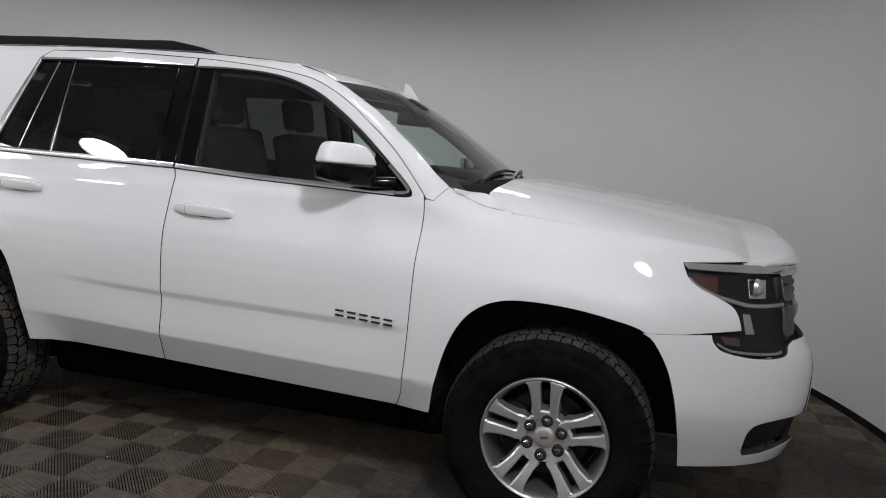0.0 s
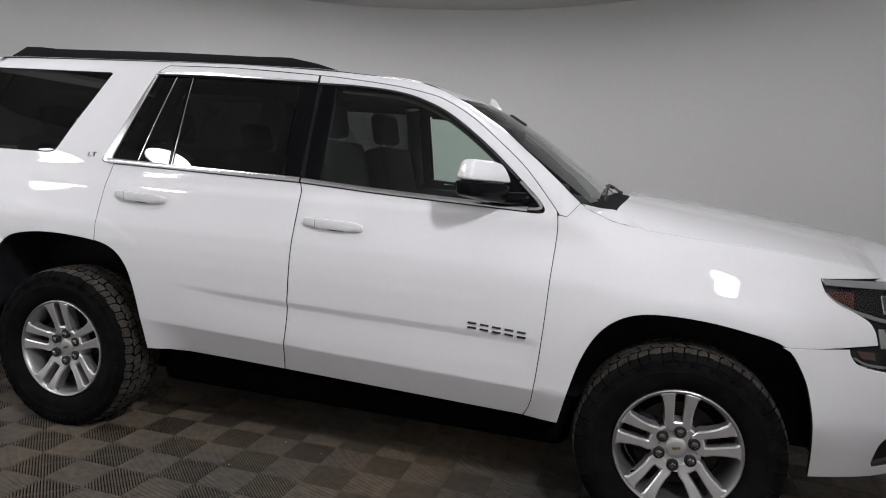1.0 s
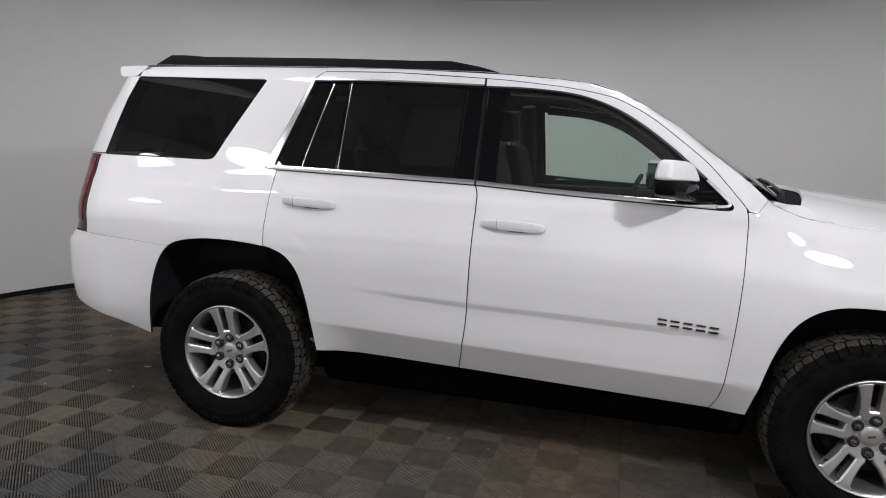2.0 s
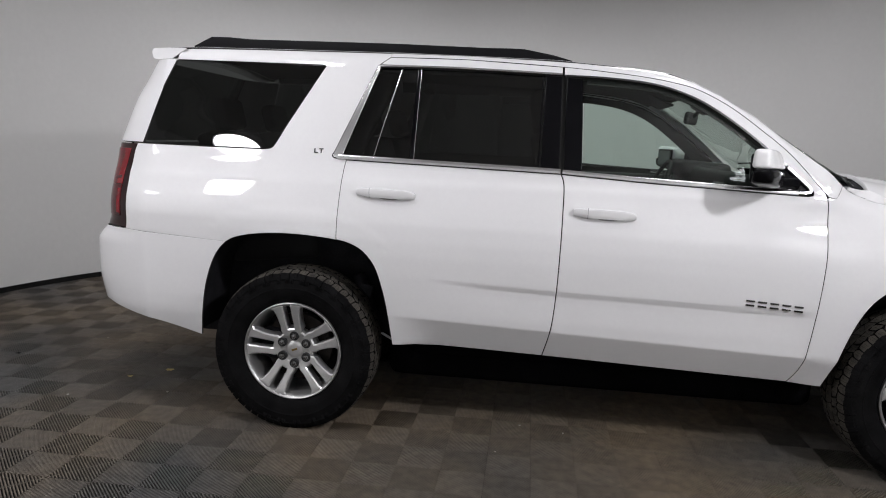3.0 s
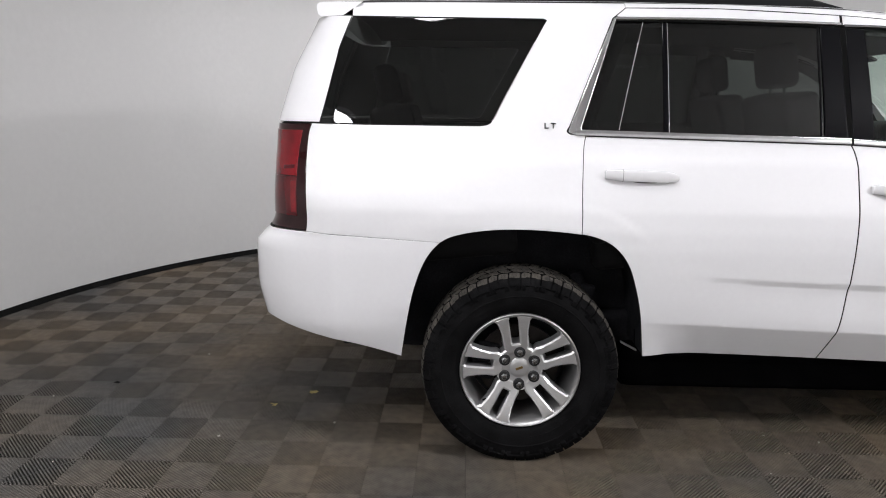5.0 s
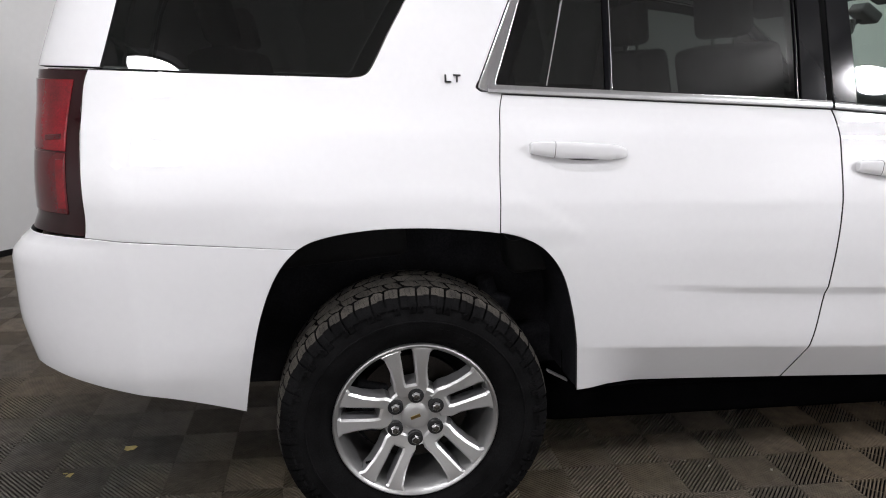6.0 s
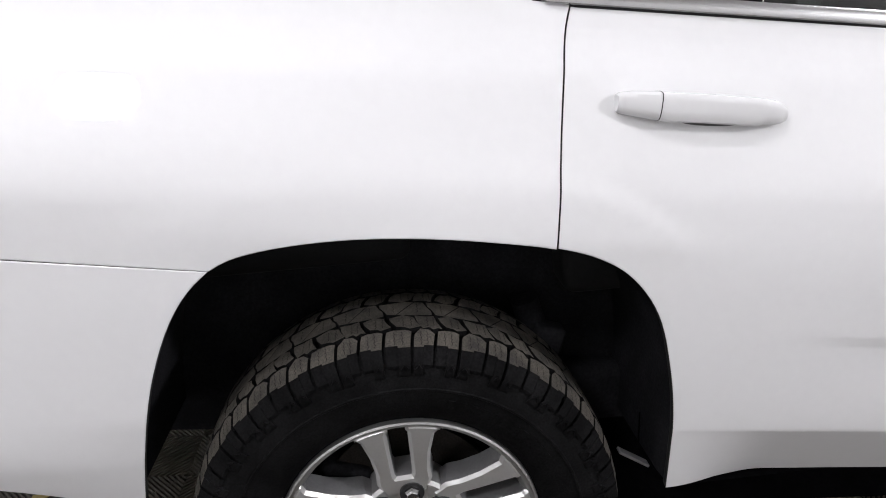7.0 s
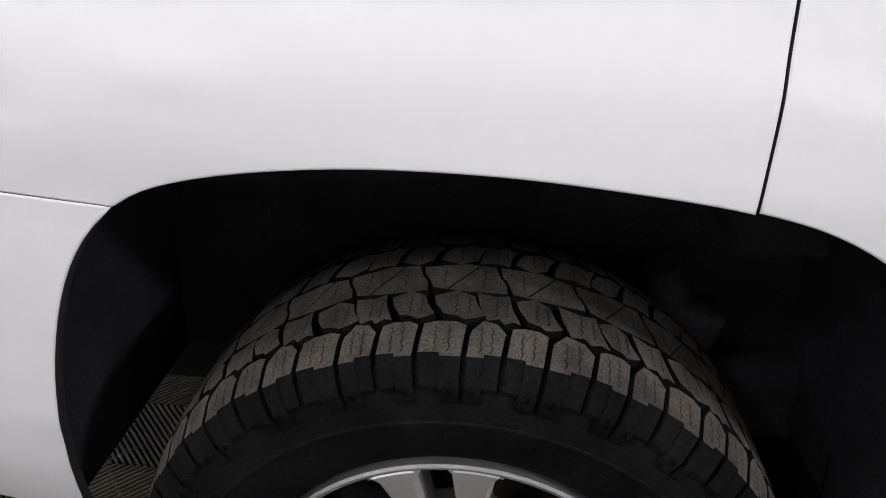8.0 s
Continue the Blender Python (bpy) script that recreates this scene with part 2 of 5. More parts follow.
def sheet(name, outline, surface, mat, parent, out, label="", res=.035, gap=.0024, depth=.016, edge=.0025, drop=.0012, lift=0.0, row=None, slant=0.0):
    """A skin cut to an outline on a curved surface, with a rounded, turned-in edge. out: a direction on its outer side. row, slant: the spacing and slope of its rows."""
    from mathutils.geometry import delaunay_2d_cdt
    p = np.array(outline, float)
    if area2(p) < 0:
        p = p[::-1]
    p = denser(p, res * .6)
    rim, away = inward(p, gap)
    core, _ = inward(p, gap + edge)
    lo, hi = core.min(0), core.max(0)
    row = row or res
    rise = abs(slant) * (hi[0] - lo[0])
    gx, gy = np.meshgrid(np.arange(lo[0] + res / 2, hi[0], res), np.arange(lo[1] - rise + row / 2, hi[1] + rise, row))
    g = np.stack([gx.ravel(), (gy + slant * (gx - lo[0])).ravel()], 1)
    g = g[inside(core, g)] if len(g) else g
    if len(g):
        g = g[np.array([np.hypot(*(core - q).T).min() > row * .45 for q in g])]
    n0 = len(core)
    flat = np.concatenate([core, g]) if len(g) else core
    v2, _, tris, origin, _, _ = delaunay_2d_cdt([Vector(q) for q in flat], [], [list(range(n0))], 1, 1e-7)
    where = {}
    for k, src in enumerate(origin):
        for s in src:
            where[s] = k
    v2 = np.array([tuple(q) for q in v2])

    def at(q):
        h = 2.5e-3
        du = surface(q[:, 0] + h, q[:, 1]) - surface(q[:, 0] - h, q[:, 1])
        dv = surface(q[:, 0], q[:, 1] + h) - surface(q[:, 0], q[:, 1] - h)
        n = np.cross(du, dv)
        n /= np.linalg.norm(n, axis=1)[:, None] + 1e-12
        return surface(q[:, 0], q[:, 1]), n, du / (2 * h), dv / (2 * h)

    P, N, _, _ = at(v2)
    R, NR, U, V = at(rim)
    sign = 1 if (N @ np.array(out, float)).mean() > 0 else -1
    N, NR = N * sign, NR * sign
    A = U * away[:, :1] + V * away[:, 1:]
    A /= np.linalg.norm(A, axis=1)[:, None] + 1e-12
    P = P + N * lift
    R = R + NR * lift
    verts = np.concatenate([P, R - NR * drop, R - NR * depth])
    soft = NR + A
    soft /= np.linalg.norm(soft, axis=1)[:, None]
    norms = np.concatenate([N, soft, A])
    k = len(P)
    faces = [tuple(f) if sign > 0 else tuple(f)[::-1] for f in tris]
    for i in range(n0):
        j = (i + 1) % n0
        a, b = where[i], where[j]
        for quad in ((a, k + i, k + j, b), (k + i, k + n0 + i, k + n0 + j, k + j)):
            q = quad if sign > 0 else quad[::-1]
            faces.append(q)
    # painted panels get a near-black turned-in edge, for the shade in the gaps
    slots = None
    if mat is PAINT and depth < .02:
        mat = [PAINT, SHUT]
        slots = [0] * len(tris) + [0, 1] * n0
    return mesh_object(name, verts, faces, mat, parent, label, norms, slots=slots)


def bar(points, surface, wide, tall, name, mat, parent, out, label="", lift=.006):
    """A trim strip that follows a line on a surface."""
    p = np.array(points, float)
    d = np.gradient(p, axis=0)
    d /= np.linalg.norm(d, axis=1)[:, None]
    n2 = np.stack([-d[:, 1], d[:, 0]], 1)
    h = 1e-3
    du = surface(p[:, 0] + h, p[:, 1]) - surface(p[:, 0] - h, p[:, 1])
    dv = surface(p[:, 0], p[:, 1] + h) - surface(p[:, 0], p[:, 1] - h)
    N = np.cross(du, dv)
    N /= np.linalg.norm(N, axis=1)[:, None]
    if (N @ np.array(out, float)).mean() < 0:
        N = -N
    prof = [(-.5, -.6), (-.5, .4), (-.36, .9), (0, 1.0), (.36, .9), (.5, .4), (.5, -.6)]
    rows = []
    for a, b in prof:
        q = p + n2 * a * wide
        rows.append(surface(q[:, 0], q[:, 1]) + N * (lift + b * tall))
    V = np.stack(rows, 1).reshape(-1, 3)
    m, n = len(prof), len(p)
    faces = [(i * m + j, (i + 1) * m + j, (i + 1) * m + (j + 1) % m, i * m + (j + 1) % m) for i in range(n - 1) for j in range(m)]
    faces += [tuple(range(m)), tuple(range((n - 1) * m, n * m))]
    bm = bmesh.new()
    vs = [bm.verts.new(v) for v in V]
    for f in faces:
        bm.faces.new([vs[i] for i in f])
    return part(name, bm, mat, parent, label, smooth=True)


def thing(name, label, category, at=(0, 0, 0), group=""):
    ob = new(name)
    ob.location = at
    ob.empty_display_size = .1
    return tagged(ob, label, category, group)


# ---- body surface: half width of the vehicle by length x and height z ----
def table(pairs, soft=0.0):
    a = np.array(pairs, float)
    t = np.arange(a[0, 0], a[-1, 0] + 1e-9, 0.002)
    v = np.interp(t, a[:, 0], a[:, 1])
    if soft:
        k = max(1, int(soft / 0.002))
        core = np.ones(2 * k + 1) / (2 * k + 1)
        for _ in range(2):
            v = np.convolve(np.pad(v, k, "edge"), core, "valid")
    return lambda x: np.interp(x, t, v)


def step(x, a, b):
    u = np.clip((np.asarray(x, float) - a) / (b - a), 0, 1)
    return u * u * (3 - 2 * u)


DOORS = table([(0.25, .978), (.45, .984), (.595, .989), (.63, .993), (.70, .999), (.80, 1.005), (.90, 1.008),
               (.97, 1.006), (1.05, .997), (1.10, .983), (1.24, .937), (1.265, .921), (1.30, .907), (1.9, .72)], .012)


def glasshouse(z):
    d = np.asarray(z, float) - 1.30
    return .907 - .31 * d - .08 * d * d - np.clip(d - .50, 0, None) ** 2 * 9


WING = table([(.8, 1.005), (.90, 1.0065), (.94, 1.0045), (.96, 1.0025), (.98, .9985), (1.00, .992), (1.03, .9803), (1.07, .9627), (1.11, .9433), (1.15, .922), (1.18, .8995), (1.20, .8795), (1.25, .80), (1.5, .60)], .012)
LOWER = table([(0.25, .875), (.36, .918), (.50, .972), (.565, .992), (.64, .998), (.90, 1.008), (1.0, 1.004), (1.9, 1.0)], .012)
NOSE_X = table([(0.25, 3.82), (.31, 3.85), (.45, 3.90), (.60, 3.925), (.72, 3.93), (.80, 3.915), (.86, 3.86), (1.0, 3.85), (1.12, 3.83), (1.3, 3.80), (1.9, 3.80)], .02)
TAIL_X = table([(0.25, -.98), (.44, -1.02), (.55, -1.09), (.70, -1.125), (.90, -1.125), (.95, -1.06), (1.0, -1.035), (1.37, -1.035), (1.60, -.970), (1.80, -.868), (1.9, -.84)], .02)
FRONT0, REAR0, NR = 3.27, -0.75, 14


def fender_top(x):
    return np.interp(x, [2.3, 2.6, 2.735, 3.0, 3.3, 3.5, 3.56, 3.60, 3.62, 3.9], [1.27, 1.262, 1.237, 1.217, 1.190, 1.166, 1.152, 1.132, 1.120, 1.08])


def arch_gauge(x, z, cx, half, z0, high):
    n = 2.9
    return (np.abs((x - cx) / half) ** n + np.clip((z - z0) / high, 0, None) ** n) ** (1 / n)


def eased(t):
    t = np.clip(t, 0, 1)
    return t * t * 1.08 / (t + 0.08)


def uneased(e):
    return (e + np.sqrt(e * e + 4 * 1.08 * .08 * e)) / (2 * 1.08)


def soft_clip(t):
    """0 to 1, with slightly rounded ends."""
    t = np.clip(t, -.1, 1.1)
    return np.where(t < .1, (t + .1) ** 2 / .4, np.where(t > .9, 1 - (1.1 - t) ** 2 / .4, t))


def flat_width(x, z):
    """Half width without the closing of the ends."""
    z = np.asarray(z, float)
    x = np.asarray(x, float)
    w = np.where(z > 1.30, glasshouse(z), DOORS(z))
    # a crease along the doors, over a shallow hollow
    d = np.interp(x, [.66, .96, 1.24, 1.71, 2.35], [.800, .782, .773, .763, .751]) - z
    w = w - .0085 * soft_clip(d / np.interp(x, [.66, 1.2, 2.2], [.018, .025, .030]) + .5) * (1 - step(d, .03, .17)) * step(x, .60, 1.08) * (1 - step(x, 2.30, 2.42))
    # below a sharp lower crease the door turns in
    d = .606 - .032 * (x - .63) - z
    w = w - .52 * .5 * (d + np.sqrt(d * d + .004 ** 2)) * (.30 + .70 * step(x, .49, .72)) * (1 - .25 * step(x, 2.30, 2.47))
    low = LOWER(z)
    end = np.maximum(step(-np.asarray(x), .28, .72), step(x, 3.22, 3.40))
    w = np.where(np.asarray(z) < .95, w + (low - w) * end, w)
    w = w + (.024 - .014 * np.clip((z - 1.13) / .12, 0, 1)) * step(-np.asarray(x), -.2, .65) * step(z, .9, 1.12) * (1 - step(z, 1.45, 1.7))
    # the crown of the front wing, which turns over to the bonnet
    top = fender_top(x)
    w = w - step(x, 2.42, 2.72) * 20 * np.clip(z - (top - .06), 0, .2) ** 2
    near, wide = step(x, 2.42, 2.75), step(x, 1.25, 2.90)
    fall = np.interp(x, [2.0, 3.0, 3.5, 3.62, 3.9], [1.280, 1.217, 1.166, 1.12, 1.08])
    w = w + (WING(z - .7 * (fall - 1.2)) - w) * (near + (wide - near) * (1 - step(z, 1.13, 1.27))) * step(z, .86, .96)
    # the wheel arches swell
    for cx, half, z0, high in ((0.0, .49, .43, .55), (2.955, .475, .40, .52)):
        g = (arch_gauge(x, z, cx, half, z0, high) - 1) * .5
        if cx > 1:
            w = w + .009 * (1 - step(g, .01, .14)) * step(z, .40, .62) * (1 - step(z, 1.05, 1.15))
        else:
            w = w + .0030 * (1 - step(g, .080, .115)) * step(z, .92, .99) * (1 - step(z, 1.08, 1.16))
    return w - .004 * ((np.asarray(x) - 1.3) / 1.2) ** 2


def width(x, z):
    x, z = np.asarray(x, float), np.asarray(z, float)
    tf = (x - FRONT0) / (NOSE_X(z) - FRONT0)
    tr = (REAR0 - x) / (REAR0 - TAIL_X(z))
    return flat_width(x, z) * np.clip(1 - eased(tf), 0, 1) ** (1 / 8) * np.clip(1 - eased(tr), 0, 1) ** (1 / NR)


def side_map(s):
    return lambda u, v: np.stack([np.asarray(u, float), s * width(u, v), np.asarray(v, float)], -1)


def end_tables(a, n, wide):
    q = np.concatenate([1 - np.linspace(0, 1, 400) ** 2 * .4, np.linspace(.6, 0, 200)[1:]])
    x, y = a * uneased(1 - q ** n), q * wide
    return q, np.concatenate([[0], np.cumsum(np.hypot(np.diff(x), np.diff(y)))])


QF, SF = end_tables(.60, 8, 1.0)
QR, SR = end_tables(.38, NR, 1.0)


def front_map(s):
    """u: metres along the skin from the wing round the nose to the middle; v: height."""
    def m(u, v):
        u, v = np.asarray(u, float), np.asarray(v, float)
        q = np.interp(u, SF, QF)
        x = FRONT0 + np.where(u < 0, u, (NOSE_X(v) - FRONT0) * uneased(1 - q ** 8))
        return np.stack([x, s * q * flat_width(np.minimum(x, 3.6), v), v], -1)
    return m


def rear_map(s):
    def m(u, v):
        u, v = np.asarray(u, float), np.asarray(v, float)
        q = np.interp(u, SR, QR)
        x = REAR0 - np.where(u < 0, u, (REAR0 - TAIL_X(v)) * uneased(1 - q ** NR))
        return np.stack([x, s * q * flat_width(np.maximum(x, -.8), v), v], -1)
    return m


EDGE = np.array([(1.93, .757, 1.727), (1.984, .766, 1.701), (2.15, .800, 1.600), (2.33, .838, 1.470), (2.54, .872, 1.315)])


def pull(x):
    """How far the windscreen pillar and the roof's edge turn in from the side."""
    return .065 * step(x, 1.1, 1.7) * (1 - step(x, 2.25, 2.5))


EDGE = EDGE + pull(EDGE[:, 0])[:, None] * np.array([-.4, -1, .07])


def screen_map(u, v):
    """The windscreen: u from -1 to 1 across, v from 0 (roof) to 1 (cowl)."""
    u, v = np.asarray(u, float), np.asarray(v, float)
    k = np.linspace(0, 1, len(EDGE))
    ex, ey, ez = (np.interp(v, k, EDGE[:, i]) for i in range(3))
    b = 1 - u * u
    return np.stack([ex + b * (.05 + .03 * v), u * ey, ez + b * (.020 - .004 * v)], -1)


HOOD_MID = table([(2.4, 1.375), (2.6, 1.362), (2.9, 1.333), (3.2, 1.300), (3.45, 1.266), (3.6, 1.242), (3.7, 1.230), (3.8, 1.216), (3.95, 1.19)], .05)


def nose_line(y):
    """The bonnet's front edge, just proud of the nose."""
    return 3.276 + .56 * uneased(1 - np.minimum(np.abs(y) / .909, 1) ** 8) + .02 * (1 - (np.abs(y) / .81) ** 2)


def hood_side(x):
    return width(x, fender_top(x) - .003) - .0015


def hood_map(u, v):
    """The bonnet: u = x, v = y."""
    x, y = np.asarray(u, float), np.asarray(v, float)
    c = np.clip(1 - (np.abs(y) / hood_side(np.clip(x, 2.745, 3.612))) ** np.interp(x, [2.6, 2.9, 3.4], [6.0, 4.0, 2.5]), 0, 1)
    ridge = HOOD_MID(x) + .008 * step(-np.abs(y), -.62, -.50)
    side = fender_top(np.minimum(x, 3.62))
    z = side + (ridge - side) * c
    nose = nose_line(y) - x
    lip = np.minimum(fender_top(np.minimum(x, 3.62)), 1.122)
    z = lip + (z - lip) * (1 - (1 - np.clip(nose / np.interp(np.abs(y), [.45, .80], [.11, .03]), 0, 1)) ** 2.8)
    return np.stack([x, y, z], -1)


def roof_map(u, v):
    x, y = np.asarray(u, float), np.asarray(v, float)
    x0 = x - .05 * np.clip(1 - (y / .757) ** 2, 0, 1) * step(x, 1.35, 1.93)
    e = np.interp(x0, [-1.0, -.6, .4, 1.2, 1.45, 1.6, 1.731, 1.8226, 1.858, 1.896, 1.93, 2.0], [1.846, 1.863, 1.860, 1.845, 1.828, 1.816, 1.797, 1.767, 1.7505, 1.7325, 1.716, 1.68])
    return np.stack([x, y, e + (.040 - .020 * step(x, .8, 1.75)) * np.clip(1 - (np.abs(y) / .70) ** 2.2, 0, 1)], -1)
# ---- the booth ----
CX, CY, RAD, HIGH = 0.65, 0.03, 4.10, 3.22
NEAR = -.55


def plan(r, n=128):
    """The booth's plan: round behind the vehicle, drawn out on the other side."""
    a = np.linspace(0, math.pi, n)
    far = np.stack([CX + r * np.cos(a), CY + r * np.sin(a)], 1)
    near = np.stack([CX - r * np.cos(a), NEAR - r * np.sin(a)], 1)
    return np.concatenate([far, near])


def ring_wall(name, r0, r1, z0, z1, mat, label, category, near=None):
    a, b = plan(r0), plan(r1)
    n = len(a)
    used = [i for i in range(n) if near is None or (a[i, 1] + a[(i + 1) % n, 1] < -3.4) == near]
    V = np.concatenate([np.c_[a, np.full(n, z0)], np.c_[a, np.full(n, z1)], np.c_[b, np.full(n, z0)], np.c_[b, np.full(n, z1)]])
    F, S = [], []
    for i in used:
        j = (i + 1) % n
        F += [(i, n + i, n + j, j), (2 * n + i, 2 * n + j, 3 * n + j, 3 * n + i), (n + i, 3 * n + i, 3 * n + j, n + j), (i, j, 2 * n + j, 2 * n + i)]
    ob = mesh_object(name, V, F, mat, label=label)
    ob.data.set_sharp_from_angle(angle=radians(40))
    return tagged(ob, category=category, kind="structure")


ring_wall("wall_round", RAD, RAD + .12, -.06, HIGH, WALL, "smooth grey painted wall curving round the vehicle", "wall", False)
ring_wall("wall_near", RAD, RAD + .12, -.06, HIGH, NEAR_WALL, "unseen near side of the booth, made pale to bounce light", "wall", True)
ring_wall("baseboard", RAD - .008, RAD - .001, -.012, .045, BASE, "thin black rubber base strip at the foot of the wall", "baseboard")

edge = plan(RAD + .12)
mesh_object("ceiling", np.concatenate([np.c_[edge, np.full(len(edge), HIGH + .001)], np.c_[edge, np.full(len(edge), HIGH + .12)]]),
            [tuple(range(len(edge)))[::-1], tuple(range(len(edge), 2 * len(edge)))] + [(i, (i + 1) % len(edge), len(edge) + (i + 1) % len(edge), len(edge) + i) for i in range(len(edge))],
            CEIL, smooth=False)
tagged(bpy.data.objects["ceiling"], "plain matt grey ceiling over the booth", "ceiling", kind="structure")
floor = mesh_object("floor", np.concatenate([np.c_[edge, np.full(len(edge), -.014)], np.c_[edge, np.full(len(edge), -.12)]]),
                    [tuple(range(len(edge))), tuple(range(len(edge), 2 * len(edge)))[::-1]] + [(i, len(edge) + i, len(edge) + (i + 1) % len(edge), (i + 1) % len(edge)) for i in range(len(edge))],
                    SLAB, smooth=False)
tagged(floor, "floor of grey ribbed plastic tiles with diagonal ribs, dusty brown", "floor", kind="structure")


def ceiling_and_fill_lamp(x, y, z, k):
    lamp = thing("ceiling_light", "round white glowing ceiling lamp, the flush ones added as fill", "ceiling light", (x, y, z), "round ceiling lamps")
    # flush lamps are added fill; the hung ones match reflections on the car
    flush = z > 3
    lean = Matrix.Rotation(radians(46), 4, 'Y') if x > 3 else Matrix.Rotation(radians(0 if flush else 5), 4, 'X')
    r = 2.0 if flush and y > 1 else .76 if x > 3 else 1.0
    if not flush:
        part("rod", tube([(0, 0, -.01), (0, 0, HIGH - z)], .012, 10), HOUSING, lamp)
    part("housing", lathe([(.0, 0), (.240 * r, 0), (.240 * r, -.05), (.216 * r, -.056), (.214 * r, -.03), (0, -.03)], 48, "z"), HOUSING, lamp, smooth=True).matrix_basis = lean
    part("diffuser", lathe([(0, -.034), (.212 * r, -.034), (.208 * r, -.047), (.15 * r, -.056), (0, -.060)], 48, "z"), LIGHTS[k], lamp, "glowing white diffuser", smooth=True).matrix_basis = lean


for spot in LAMPS:
    ceiling_and_fill_lamp(*spot)


# ---- the vehicle ----
car = thing("suv", "large white four-door SUV with dark rear glass on ribbed tiles", "car")
ARCH_R = curve([(-.487, .43), (-.460, .60), (-.430, .74), (-.385, .855), (-.326, .925), (-.25, .957), (-.13, .976), (0, .980), (.12, .974), (.217, .964), (.29, .946), (.350, .912), (.402, .848), (.437, .755), (.465, .64), (.492, .457)], 5)
ARCH_F = curve([(2.474, .406), (2.505, .547), (2.547, .70), (2.600, .81), (2.668, .878), (2.752, .914), (2.857, .924), (3.003, .917), (3.146, .895), (3.275, .858), (3.342, .763), (3.383, .64), (3.420, .464), (3.446, .335)], 5)
SEAM_R = curve([(.217, .964), (.216, 1.10), (.218, 1.19), (.223, 1.29), (.231, 1.336)], 5)
SEAM_F = curve([(1.212, .447), (1.235, .56), (1.249, .66), (1.257, .80), (1.261, .98), (1.263, 1.13), (1.262, 1.262), (1.246, 1.314)], 6)
SEAM_FF = curve([(2.330, .411), (2.366, .513), (2.391, .772), (2.404, 1.033), (2.409, 1.213), (2.399, 1.282)], 6)
CANT = curve([(.396, 1.838), (.774, 1.836), (1.233, 1.811), (1.423, 1.795), (1.607, 1.775), (1.76, 1.748), (1.861, 1.718), (1.987, 1.652), (2.111, 1.562), (2.254, 1.444), (2.399, 1.282)], 6)
GLASS_F = curve([(1.247, 1.770), (1.426, 1.765), (1.609, 1.749), (1.738, 1.721), (1.866, 1.670), (1.992, 1.592), (2.115, 1.499), (2.234, 1.397), (2.317, 1.322), (2.345, 1.288)], 6)
CORNER_F = curve([(2.345, 1.288), (2.345, 1.274), (2.325, 1.268), (2.286, 1.268)], 4)
SILL = [(.492, .457), (.60, .462), (.65, .458), (.896, .455), (1.212, .447), (1.713, .431), (2.206, .415), (2.330, .411), (2.474, .406)]
TAIL_EDGE = curve([(.134, 1.372), (.150, 1.330), (.155, 1.26), (.150, 1.16), (.143, 1.06), (.136, .955)], 5)
REAR_END, LAMP_END, NOSE_END = (float(np.interp(-q, -Q, A)) for q, Q, A in ((.62, QR, SR), (.80, QR, SR), (.70, QF, SF)))


def keep(c, fa, fb):
    """The stretch of a line between two values of its first coordinate."""
    return c[(c[:, 0] >= fa - 1e-6) & (c[:, 0] <= fb + 1e-6)]


def belt(x):
    return np.interp(x, [.16, 1.246, 1.656, 2.286, 2.35], [1.3365, 1.3135, 1.291, 1.268, 1.266])


RAIL_TOP = table([(.0, 1.861), (.396, 1.860), (.80, 1.854), (1.337, 1.832), (1.602, 1.814), (1.731, 1.799), (1.858, 1.762), (1.984, 1.703), (2.146, 1.606), (2.314, 1.474), (2.40, 1.398), (2.486, 1.318), (2.6, 1.2)])


def rail_map(s):
    """The roof's side and the screen pillar: the side surface, turning in towards its upper edge."""
    def m(u, v):
        u, v = np.asarray(u, float), np.asarray(v, float)
        low = np.interp(u, CANT[:, 0], CANT[:, 1])
        k = np.clip((v - low) / np.maximum(RAIL_TOP(u) - low, .01), 0, 1) ** 2 * pull(u)
        return np.stack([u - .4 * k, s * (width(u, v) - k), v + .07 * k], -1)
    return m


